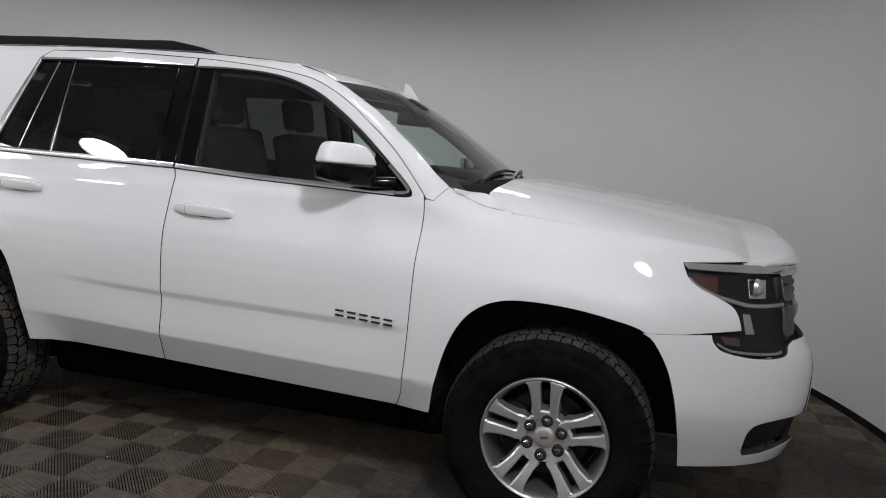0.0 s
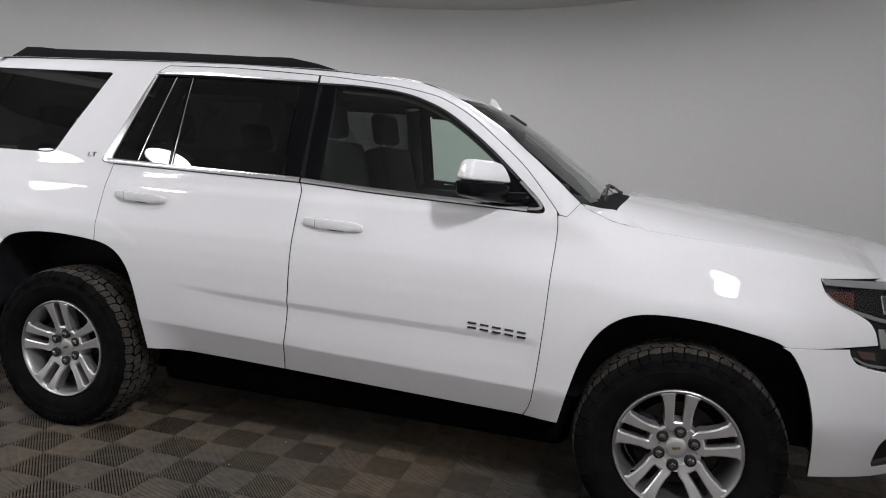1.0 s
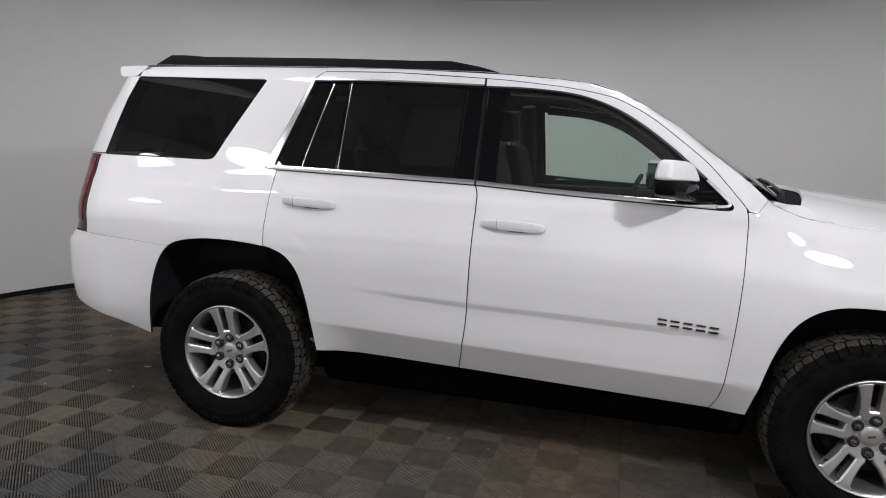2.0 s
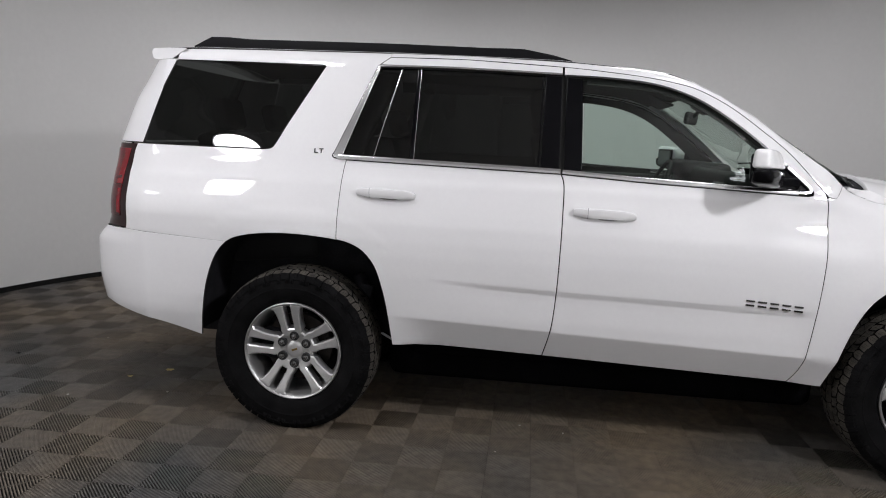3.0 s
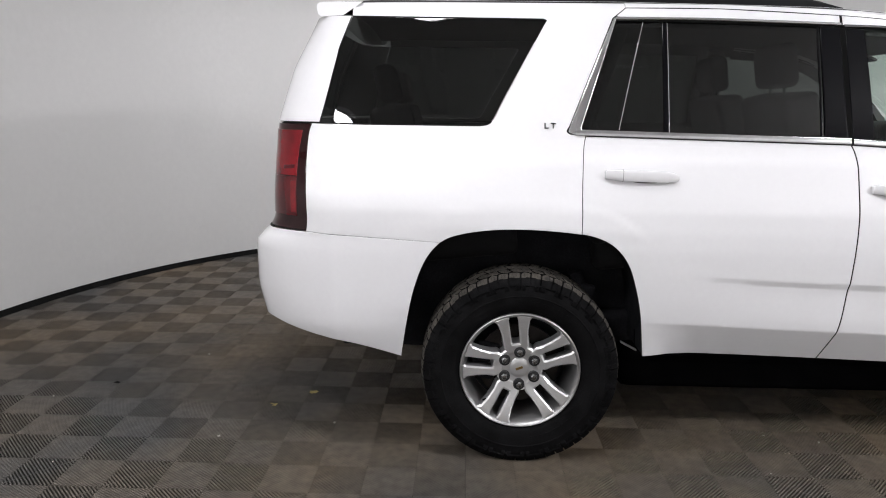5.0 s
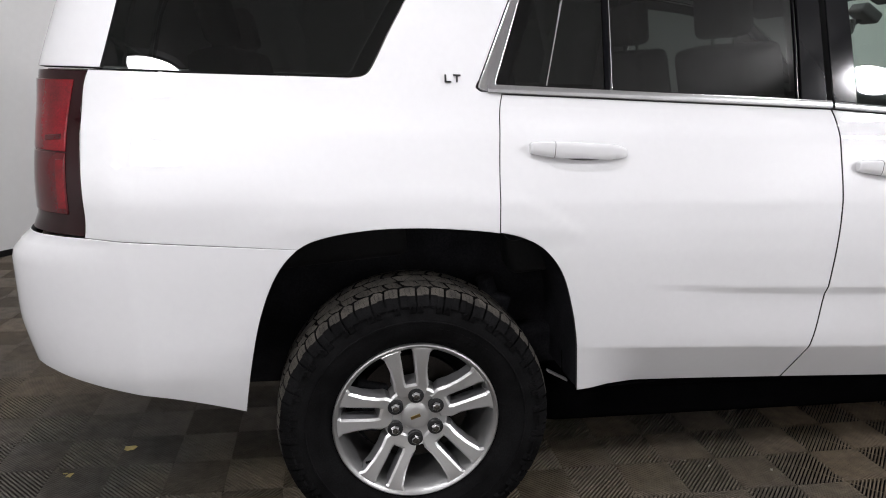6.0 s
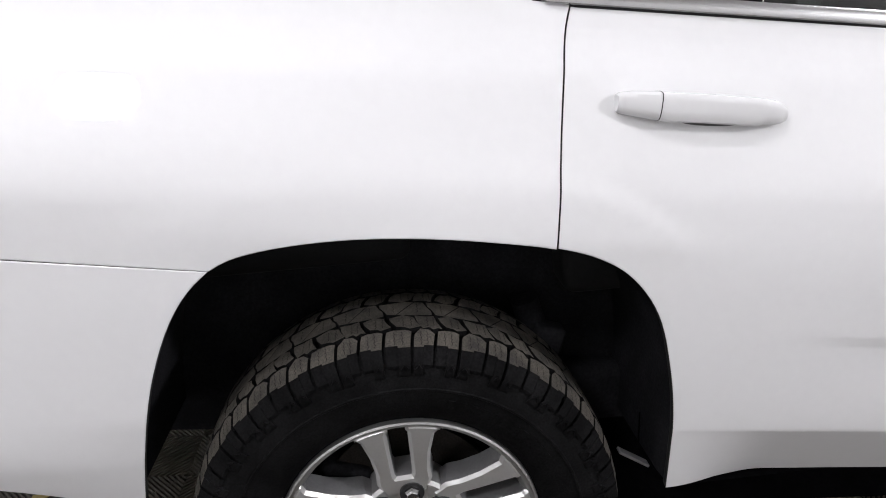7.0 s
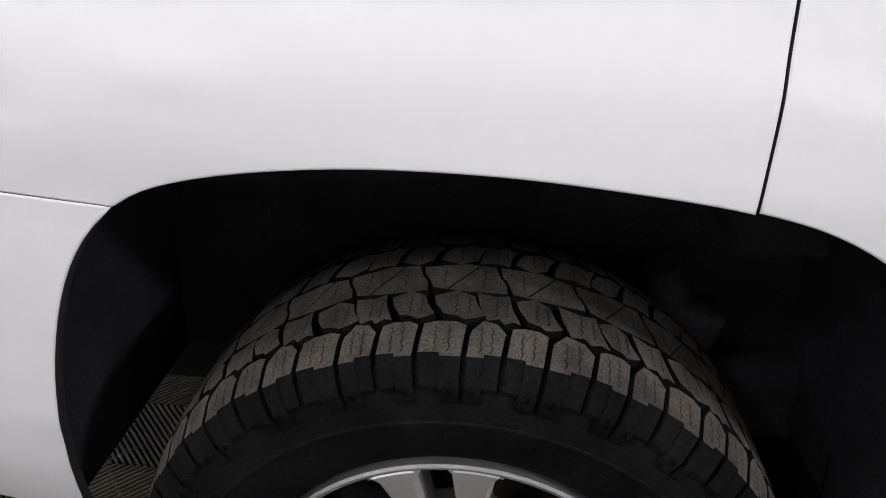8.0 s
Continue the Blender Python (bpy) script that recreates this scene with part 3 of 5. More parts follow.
def body_side(s):
    S, out = side_map(s), (0, s, 0)
    right = s < 0
    rear_x = np.array([(rear_map(-1)(np.array([u]), np.array([v]))[0][0], v) for u, v in TAIL_EDGE])
    # rear quarter
    sheet("rear_quarter_panel", line(keep(ARCH_R, -.326, .217), SEAM_R, [(.20, 1.339), (.172, 1.340)], curve([(.172, 1.340), (.158, 1.352), (.168, 1.372)], 4),
                                     [(.342, 1.795), (.352, 1.802), (.396, 1.838), (.396, 1.858)], [(0, 1.859), (-.40, 1.861), (-.70, 1.856)], [(-.700, 1.798), (.066, 1.790)],
                                     curve([(.066, 1.790), (.080, 1.783), (.074, 1.772)], 4), [(-.085, 1.480)], curve([(-.085, 1.480), (-.128, 1.395), (-.150, 1.374), (-.185, 1.368)], 4),
                                     [(-.60, 1.369), (-.838, 1.371)], rear_x, [(-.330, .9235)]), S, PAINT, car, out, "white rear quarter panel", res=.03, gap=.0004)
    # glass of the luggage space
    sheet("quarter_window", line([(-.70, 1.796), (.062, 1.788)], curve([(.062, 1.788), (.077, 1.781), (.071, 1.770)], 4), [(-.087, 1.480)],
                                     curve([(-.087, 1.480), (-.130, 1.397), (-.152, 1.376), (-.185, 1.370)], 4), [(-.60, 1.371), (-.838, 1.374)], curve([(-.838, 1.374), (-.785, 1.565), (-.70, 1.796)], 4)),
              S, PRIVACY, car, out, "dark privacy glass", gap=.001, depth=.005, drop=.0006, lift=-.0015)
    # rear door
    d = sheet("rear_door", line(SEAM_R[::-1], keep(ARCH_R, .217, .492), SILL[1:5], SEAM_F, [(x, belt(x)) for x in np.linspace(1.24, .24, 12)]), S, PAINT, car, out, "white rear door", res=.024, row=.007, slant=-.030)
    sheet("window_frame", line([(.352, 1.800), (.396, 1.838), (.774, 1.836), (1.232, 1.811), (1.232, 1.776), (.78, 1.790), (.37, 1.797)]), S, PAINT, d, out, "white upper door frame")
    top = lambda x: np.interp(x, [.345, .78, 1.235], [1.790, 1.782, 1.768])
    rear_edge = [(.352, 1.788), (.262, 1.566), (.186, 1.36)]
    sheet("window_panel", line([(x, belt(x) + .022) for x in np.linspace(.192, 1.24, 10)], [(1.236, 1.45), (1.234, 1.60), (1.232, 1.768)], [(x, top(x)) for x in np.linspace(1.2, .36, 8)], rear_edge[1:2]),
          S, PRIVACY, d, out, "dark tinted rear door glass", gap=.001, depth=.004, lift=-.010)
    for name, pts, w in (("division_bar", [(.545, 1.355), (.5455, 1.56), (.547, 1.778)], .020), ("pillar_edge", [(1.140, 1.338), (1.142, 1.55), (1.144, 1.770)], .006)):
        bar(curve(pts, 5), S, w, .003, name, GLOSSY, d, out, lift=-.008)
    bar(curve([(.362, 1.362), (.405, 1.55), (.462, 1.780)], 5), S, .005, .003, "glass_edge", CHROME, d, out, lift=-.009)
    bar(curve([(.5555, 1.352), (.556, 1.56), (.557, 1.778)], 5), S, .0035, .003, "division_edge", CHROME, d, out, lift=-.0075)
    sheet("pillar_cover", line([(1.150, belt(1.15) + .022), (1.240, belt(1.24) + .022), (1.236, 1.45), (1.234, 1.60), (1.231, 1.767), (1.152, 1.769)]), S, GLOSSY, d, out, "gloss black pillar cover", depth=.004, lift=-.004)
    sheet("pillar_post", line([(1.17, 1.335), (1.325, 1.332), (1.318, 1.79), (1.165, 1.795)]), S, SHUT, car, out, "black pillar between the doors", depth=.012, lift=-.022, gap=0)
    # chrome round the rear side glass
    bar([(x, belt(x) + .011) for x in np.linspace(.19, 1.243, 14)], S, .022, .004, "belt_moulding", CHROME, d, out, "bright chrome strip under the glass")
    bar(curve([(.352, 1.789), (.70, 1.789), (1.23, 1.773)], 5), S, .010, .003, "upper_moulding", CHROME, d, out, "thin chrome strip over the glass")
    sheet("corner_moulding", line(curve([(.222, 1.340), (.185, 1.340), (.165, 1.350), (.170, 1.372)], 4), [(.345, 1.795), (.358, 1.795), (.215, 1.366)], ), S, CHROME, car, out, "broad chrome trim behind the rear door glass", lift=.004, gap=.001, depth=.012)
    # front door
    f = sheet("front_door", line(SEAM_F[:-1], [(x, belt(x)) for x in np.linspace(1.25, 2.286, 14)], CORNER_F[::-1], GLASS_F[::-1], [(1.238, 1.771), (1.237, 1.811)], keep(CANT, 1.24, 2.5), SEAM_FF[::-1], SILL[7:3:-1]),
              S, PAINT, car, out, "white front door", res=.024, row=.007, slant=-.030)
    low = [(x, belt(x) + .020) for x in np.linspace(1.345, 2.29, 14)]
    sheet("window_panel", line(low, curve([(2.29, 1.290), (2.325, 1.290), (2.322, 1.303)], 3), (keep(GLASS_F, 1.33, 2.30) - (0.006, .009))[::-1], [(1.333, 1.765), (1.338, 1.55)]), S, CLEAR, f, out, "clear green-tinted front door glass", gap=.001, depth=.004, lift=-.012)
    sheet("pillar_cover", line([(1.256, belt(1.25) + .022), (1.342, belt(1.34) + .022), (1.336, 1.55), (1.328, 1.761), (1.250, 1.764), (1.252, 1.50)]), S, GLOSSY, f, out, "gloss black pillar cover", depth=.004, lift=-.005)
    sheet("mirror_sail", line([(2.16, belt(2.16) + .020), (2.325, 1.288), (2.318, 1.305), (2.225, 1.393), (2.165, 1.447)]), S, GLOSSY, f, out, "black corner cover behind the mirror", depth=.006, lift=-.004)
    bar(np.array([(x, belt(x) + .010) for x in np.linspace(1.252, 2.280, 16)]), S, .020, .004, "belt_moulding", CHROME, f, out, "bright chrome strip under the glass")
    turn = curve([(2.283, belt(2.28) + .010), (2.306, 1.279), (2.326, 1.283), (2.332, 1.292), (2.322, 1.308), (2.285, 1.342), (2.236, 1.386)], 6)
    bar(turn, S, .014, .004, "corner_moulding", CHROME, f, out, "chrome strip turning up round the front corner of the glass")
    bar(keep(GLASS_F, 1.24, 2.234) - (.005, .004), S, .010, .003, "upper_moulding", DARK_CHROME, f, out, "thin chrome strip over the glass")
    # door handles
    for door, x0, x1, z0, z1 in ((d, .302, .582, 1.190, 1.181), (f, 1.308, 1.588, 1.147, 1.139)):
        handle(door, S, s, x0, x1, z0, z1)
    # cant rail and screen pillar
    sheet("roof_side_rail", line(CANT, [(2.409, 1.268), (2.44, 1.262), (2.486, 1.318), (2.40, 1.398), (2.314, 1.474), (2.146, 1.606), (1.984, 1.703), (1.858, 1.762), (1.731, 1.799), (1.602, 1.814), (1.337, 1.832), (.80, 1.854), (.396, 1.860)]),
          rail_map(s), PAINT, car, out, "white roof side and windscreen pillar", gap=.0006, res=.025)
    # front wing
    front_x = [(float(front_map(-1)(np.array([u]), np.array([v]))[0][0]), v) for u, v in LAMP_EDGE]
    crown = [(x, fender_top(x) - .003) for x in np.linspace(2.62, 3.612, 22)]
    sheet("front_wing", line(SEAM_FF[SEAM_FF[:, 1] < 1.26], [(2.408, 1.266), (2.44, 1.262), (2.486, 1.318), (2.53, 1.290)], crown, [(3.50, 1.1165)], front_x, [(3.40, .862), (3.275, .858)], keep(ARCH_F, 2.474, 3.275)[::-1], [(2.474, .406)]), S, PAINT, car, out, "white front wing", res=.025, gap=.0009)
    # sill underside
    bm = bmesh.new()
    pts = [(.50, .456), (.9, .452), (1.3, .443), (1.8, .427), (2.47, .405)]
    rows = [[bm.verts.new((x, s * y, z + dz)) for y, dz in ((width(x, z) - .004, .004), (.86, -.01), (.80, -.02), (.78, .06))] for x, z in pts]
    for a, b in zip(rows, rows[1:]):
        for k in range(3):
            bm.faces.new((a[k], a[k + 1], b[k + 1], b[k]))
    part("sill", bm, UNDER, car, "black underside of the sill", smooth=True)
    return d, f


HANDLE_TOP = ([0, .02, .08, .25, .50, .80, .92, .975, 1], [.0150, .0200, .0235, .0265, .0280, .0270, .0235, .0180, .0110])
HANDLE_LOW = ([0, .02, .23, .50, .80, .92, .975, 1], [-.0105, -.0140, -.0205, -.0180, -.0180, -.0165, -.0140, -.0080])
HANDLE_RING = ((.0, .90), (.55, 1), (.85, .94), (.96, .80), (1, .45), (1, -.20), (.94, -.62), (.82, -.86), (.5, -1), (.0, -.93))


def handle(door, S, s, x0, x1, z0, z1):
    """A pull handle: a fixed cap, and a flat-faced grip that stands off the door."""
    def ring(u, grow=0.0, dx=0.0):
        x, z = x0 + (x1 - x0) * u, z0 + (z1 - z0) * u
        hi, lo = np.interp(u, *HANDLE_TOP) + grow, np.interp(u, *HANDLE_LOW) - grow
        off = (.010 + .026 * math.sin(math.pi * min(max(u, .02), .98)) ** .45) + grow
        back = .020 * min(1, max(0, (min(u - .24, .86 - u)) / .03)) - .004
        y = float(width(x, z))
        return [(x + dx, s * (y + back + (off - back) * fy), z + (hi + lo) / 2 + (hi - lo) / 2 * fz) for fy, fz in HANDLE_RING]

    def skin(rings, close=True):
        bm = bmesh.new()
        rows = [[bm.verts.new(p) for p in r] for r in rings]
        m = len(HANDLE_RING)
        for a, b in zip(rows, rows[1:]):
            for k in range(m):
                bm.faces.new((a[k], a[(k + 1) % m], b[(k + 1) % m], b[k]))
        if close:
            bm.faces.new(rows[0])
            bm.faces.new(rows[-1])
        return bm

    grip = part("door_handle", skin([ring(u) for u in (1 - np.cos(np.linspace(0, math.pi, 45))) / 2]), PAINT, door, "white pull handle", smooth=True)
    part("handle_joint", skin([ring(.232, -.001, -.0007), ring(.232, .0004, -.0007), ring(.232, .0004, .0007), ring(.232, -.001, .0007)], False), SHUT, grip)
    # a flat grey patch paints the shade of the hollow behind the grip
    c, zc = x0 + .57 * (x1 - x0), z0 + .57 * (z1 - z0) - .0090
    sheet("handle_recess", np.array([(c + .066 * math.copysign(abs(math.cos(a)) ** .7, math.cos(a)), zc + .0155 * math.sin(a)) for a in np.linspace(0, 2 * math.pi, 36)[:-1]]), S, SHADE, door, (0, s, 0), "flat grey patch painted as the shade behind the grip", gap=0, depth=.003, lift=.0008)


LAMP_EDGE = curve([(.124, 1.111), (.132, 1.085), (.150, 1.055), (.192, 1.026), (.256, .999), (.312, .970), (.338, .935), (.352, .886)], 5)
doors = [body_side(s) for s in (-1, 1)]

# dark inner shell, added to give the seams their shade, seen only through them
for s in (-1, 1):
    V, F = [], []
    xs, zs = np.linspace(-.80, 3.45, 120), np.linspace(.46, 1.84, 60)
    for x in xs:
        for z in zs:
            V.append((x, s * (float(width(x, z)) - .022), z))
    k = len(zs)
    for i in range(len(xs) - 1):
        for j in range(k - 1):
            x, z = (xs[i] + xs[i + 1]) / 2, (zs[j] + zs[j + 1]) / 2
            hole = (z > 1.345 and x < 1.26 and (-.84 < x)) or (z > belt(x) + .01 and 1.2 < x < 2.36) or z > 1.25 and x > 2.3
            hole = hole or arch_gauge(x, z, 0, .50, .43, .57) < 1.02 or arch_gauge(x, z, 2.955, .49, .40, .54) < 1.02 or z > fender_top(max(x, 2.4)) - .03 and x > 2.4
            hole = hole or (x < .45 and z < .5) or (x > 2.5 and z < .45) or (x < -.45 and z < .55)
            if not hole:
                F.append((i * k + j, (i + 1) * k + j, (i + 1) * k + j + 1, i * k + j + 1))
    mesh_object("inner_shell", V, F, SHUT, car)

# roof, with a shallow bead at each side
sheet("roof_panel", line([(-.80, -.672), (-.3, -.674), (.4, -.672), (1.2, -.676), (1.43, -.660), (1.58, -.640), (1.706, -.658), (1.832, -.678)], [(1.904 + .05 * (1 - u * u), .692 * u) for u in np.linspace(-1, 1, 17)], [(1.832, .678), (1.706, .658), (1.58, .640), (1.43, .660), (1.2, .676), (.4, .672), (-.3, .674), (-.80, .672)]),
      roof_map, PAINT, car, (0, 0, 1), "white roof", res=.06, gap=.0008)
# windscreen and its black border
sheet("windscreen", line([(u, .004) for u in np.linspace(-1, 1, 9)], [(1, v) for v in np.linspace(.1, .96, 9)], [(u, .985) for u in np.linspace(1, -1, 9)], [(-1, v) for v in np.linspace(.96, .1, 9)]),
      screen_map, CLEAR, car, (1, 0, 1), "clear raked windscreen", res=.04, gap=.0, depth=.005, lift=-.002)
sheet("screen_band", line([(u, .01) for u in np.linspace(-.97, .97, 9)], [(u, .05 + .03 * (1 - abs(u))) for u in np.linspace(.97, -.97, 9)]), screen_map, GLOSSY, car, (1, 0, 1), "dark shade band at the top of the windscreen", res=.05, gap=.001, depth=.002, lift=-.008)

# bonnet
flank = [(x, float(hood_side(x))) for x in np.linspace(2.745, 3.612, 24)]
front = [(float(nose_line(y)), y) for y in np.linspace(flank[-1][1] - .006, -flank[-1][1] + .006, 41)]
HOOD = line([(x, -y) for x, y in flank[::-1]], curve([(2.745, -.865), (2.69, -.845), (2.648, -.806), (2.630, -.770)], 4), curve([(2.63, -.77), (2.67, -.55), (2.715, 0), (2.67, .55), (2.63, .77)], 6),
            curve([(2.63, .77), (2.648, .806), (2.69, .845), (2.745, .865)], 4), flank, front)
sheet("bonnet", HOOD, hood_map, PAINT, car, (0, 0, 1), "white bonnet with raised middle", res=.009, depth=.0205, edge=.003, drop=.002, gap=.0004)
bm = bmesh.new()
# painted corner between the screen pillar and the bonnet
for s in (-1, 1):
    bm2, rows = bmesh.new(), []
    outer = curve([(2.490, 1.316), (2.53, 1.290), (2.62, fender_top(2.62) - .003), (2.68, fender_top(2.68) - .003), (2.747, fender_top(2.747) - .003)], 5)
    inner = curve([(2.505, .860, 1.314), (2.565, .832, 1.303), (2.632, .808, 1.297), (2.689, .843, 1.266), (2.746, .863, 1.2365)], 5)
    for (x, z), (ix, iy, iz) in zip(outer, inner):
        y = float(width(x, z)) - .0008
        rows.append([bm2.verts.new((x + (ix - x) * t, s * (y + (iy - y) * t), z + (iz - z) * t + .004 * math.sin(math.pi * t) * abs(iy - y) / .06)) for t in (0, .2, .4, .6, .8, 1)] + [bm2.verts.new((ix, s * iy, iz - .016))])
    for a, b in zip(rows, rows[1:]):
        for k in range(6):
            bm2.faces.new((a[k], a[k + 1], b[k + 1], b[k]))
    part("cowl_corner", bm2, PAINT, car, "white panel between the pillar and the bonnet", smooth=True)
rows = []
for u in np.linspace(-.945, .945, 21):
    a = screen_map(np.array([u]), np.array([.975]))[0]
    hx = float(np.interp(abs(u), [0, .7, 1], [2.78, 2.72, 2.64]))
    b = hood_map(np.array([hx]), np.array([u * .86]))[0]
    rows.append([bm.verts.new(p) for p in ((a[0] - .02, a[1], a[2] + .004), ((a[0] + b[0]) / 2, (a[1] + b[1]) / 2, min(a[2], b[2]) - .012), (b[0] + .03, b[1], b[2] - .016))])
for a, b in zip(rows, rows[1:]):
    for k in range(2):
        bm.faces.new((a[k], a[k + 1], b[k + 1], b[k]))
part("cowl", bm, LINER, car, "black plastic cowl under the windscreen", smooth=True)


def wiper(y0, y1):
    p = [screen_map(np.array([u / .87]), np.array([v]))[0] + np.array([.012, 0, .014]) for u, v in ((y0, .985), ((y0 + y1) / 2, .945), (y1, .93))]
    arm = part("wiper", tube(curve(p, 6), .007, 8), BLACK, car, "black windscreen wiper", smooth=True)
    q = [screen_map(np.array([u / .87]), np.array([v]))[0] + np.array([.010, 0, .006]) for u, v in ((y1 - .30, .945), (y1, .925), (y1 + .26, .93))]
    part("wiper_blade", tube(curve(q, 6), .006, 6), RUBBER, arm)
    part("wiper_pivot", lathe([(0, .008), (.009, .008), (.013, .0), (.013, -.02), (0, -.02)], 16, "z"), BLACK, arm, smooth=True).location = p[0]


wiper(-.66, -.10)
wiper(.05, .52)

# nose
for s in (-1, 1):
    M, out = front_map(s), (.5, s, 0)
    foot = curve([(.240, .867), (.243, .84), (.262, .812), (.315, .797), (.38, .788), (.46, .790), (.505, .802), (.535, .832), (.58, .848)], 4)
    fog = curve([(.64, .560), (.52, .556), (.43, .538), (.400, .515), (.390, .48), (.394, .42), (.410, .396)], 4)
    bump = sheet("front_bumper_side", line([(-.005, .858), (.13, .862)], foot, [(NOSE_END, .848), (NOSE_END, .56)], fog, [(.48, .406), (.58, .436), (NOSE_END, .445), (NOSE_END, .375), (.55, .358), (.38, .345), (.176, .335)],
                                           [(x - 3.27, z) for x, z in ARCH_F[::-1] if z < .858 and x > 3]), M, PAINT, car, out, "white front bumper corner", res=.03, gap=.0003)
    sheet("fog_recess", line([(.68, .562)], fog, [(.48, .406), (.58, .436), (.68, .445)]), M, BLACK, bump, out, "black recessed lower grille", lift=-.03, gap=0)
    lamp = sheet("headlight", line(LAMP_EDGE, foot[:-1], [(.578, .850), (.585, .93), (.585, 1.075), (.58, 1.112), (.33, 1.114)]),
                 M, LAMP_BLACK, car, out, "black headlight unit with clear cover", lift=-.022, depth=.01)
    sheet("lamp_cover", line(LAMP_EDGE[LAMP_EDGE[:, 1] < 1.084], foot[:-1], [(.577, .851), (.583, .93), (.584, 1.075), (.58, 1.084), (.33, 1.084)]), M, LENS, lamp, out, "clear cover", lift=.001, depth=.004)
    sheet("chrome_brow", line([(.124, 1.112), (.128, 1.100), (.140, 1.088), (.33, 1.083), (.66, 1.081), (.66, 1.1125), (.33, 1.1135), (.145, 1.1140)]), M, CHROME, lamp, out, "bright metal strip over the headlight", lift=.003, depth=.02, res=.012)
    sheet("indicator", line([(.160, 1.076), (.270, 1.076), (.266, 1.012), (.205, 1.030), (.175, 1.048)]), M, AMBER, lamp, out, "amber indicator", lift=-.016, depth=.006)
    sheet("lower_indicator", line([(.276, .862), (.352, .858), (.346, .826), (.290, .830)]), M, AMBER, lamp, out, "amber side marker", lift=-.016, depth=.006)
    bar(curve([(.148, 1.062), (.185, 1.034), (.250, 1.007), (.315, .990), (.40, .974), (.55, .978)], 5), M, .014, .004, "lamp_divider", SILVER, lamp, out, "silver bezel", lift=-.012)
    bar(curve([(.258, .835), (.298, .812), (.38, .804), (.47, .806), (.50, .815)], 5), M, .010, .004, "lower_bezel", SILVER, lamp, out, lift=-.012)
    sheet("lamp_bowl", line([(.385, 1.070), (.475, 1.070), (.465, .998), (.39, .998)]), M, REFLECTOR, lamp, out, "bright projector bowl", lift=-.017, depth=.006, res=.02)
    sheet("lower_bowl", line([(.362, .95), (.395, .95), (.420, .868), (.375, .868)]), M, REFLECTOR, lamp, out, "bright lower reflector", lift=-.017, depth=.006)
    for z0, z1 in ((.985, 1.078), (.862, .972)):
        sheet("lamp_end_plate", line([(.535, z0), (.60, z0 + .004), (.605, z1), (.53, z1)]), M, DARK_CHROME, lamp, out, "grey chrome end plate", lift=.004, depth=.012)
    c = M(np.array([.435]), np.array([1.035]))[0]
    bm = lathe([(0, .016), (.018, .013), (.030, .002), (.032, -.012)], 20, "z")
    bm.transform(look(c - np.array([.012, 0, 0]), c - np.array([1, s * .35, 0])))
    part("projector", bm, SATIN, lamp, "round projector lens", smooth=True)
M = front_map(-1)
whole = lambda u, v: np.stack([FRONT0 + (NOSE_X(v) - FRONT0) * uneased(1 - np.abs(u) ** 8), np.asarray(u, float), np.asarray(v, float)], -1)
sheet("front_bumper", line([(-.695, .848), (.695, .848), (.695, .56), (-.695, .56)]), whole, PAINT, car, (1, 0, 0), "white middle of the front bumper", res=.06)
grille = sheet("grille", line([(-.80, .852), (.80, .852), (.80, 1.078), (-.80, 1.078)]), whole, BLACK, car, (1, 0, 0), "dark grille with chrome bars", res=.06, lift=-.045)
sheet("lower_grille", line([(-.695, .37), (.695, .37), (.695, .556), (-.695, .556)]), whole, BLACK, car, (1, 0, 0), "black lower grille", res=.06, lift=-.03)
for z, h in ((1.094, .024), (.945, .050)):
    bar(np.array([(u, z) for u in np.linspace(-.80, .80, 21)]), whole, h, .012, "grille_bar", CHROME if h < .04 else DARK_CHROME, grille, (1, 0, 0), "chrome bar", lift=-.022)
for s in (-1, 1):
    for z in (.875, .90, .99, 1.02, 1.05):
        bar(np.array([(u, z) for u in np.linspace(s * .12, s * .78, 9)]), whole, .010, .008, "grille_rib", BLACK, grille, (1, 0, 0), lift=-.030)
part("badge", rounded_box((.03, .22, .07), .012, (float(whole(np.array([0.]), np.array([.945]))[0][0]) + .02, 0, .945)), GOLD, grille, "plain gold badge block", smooth=True)

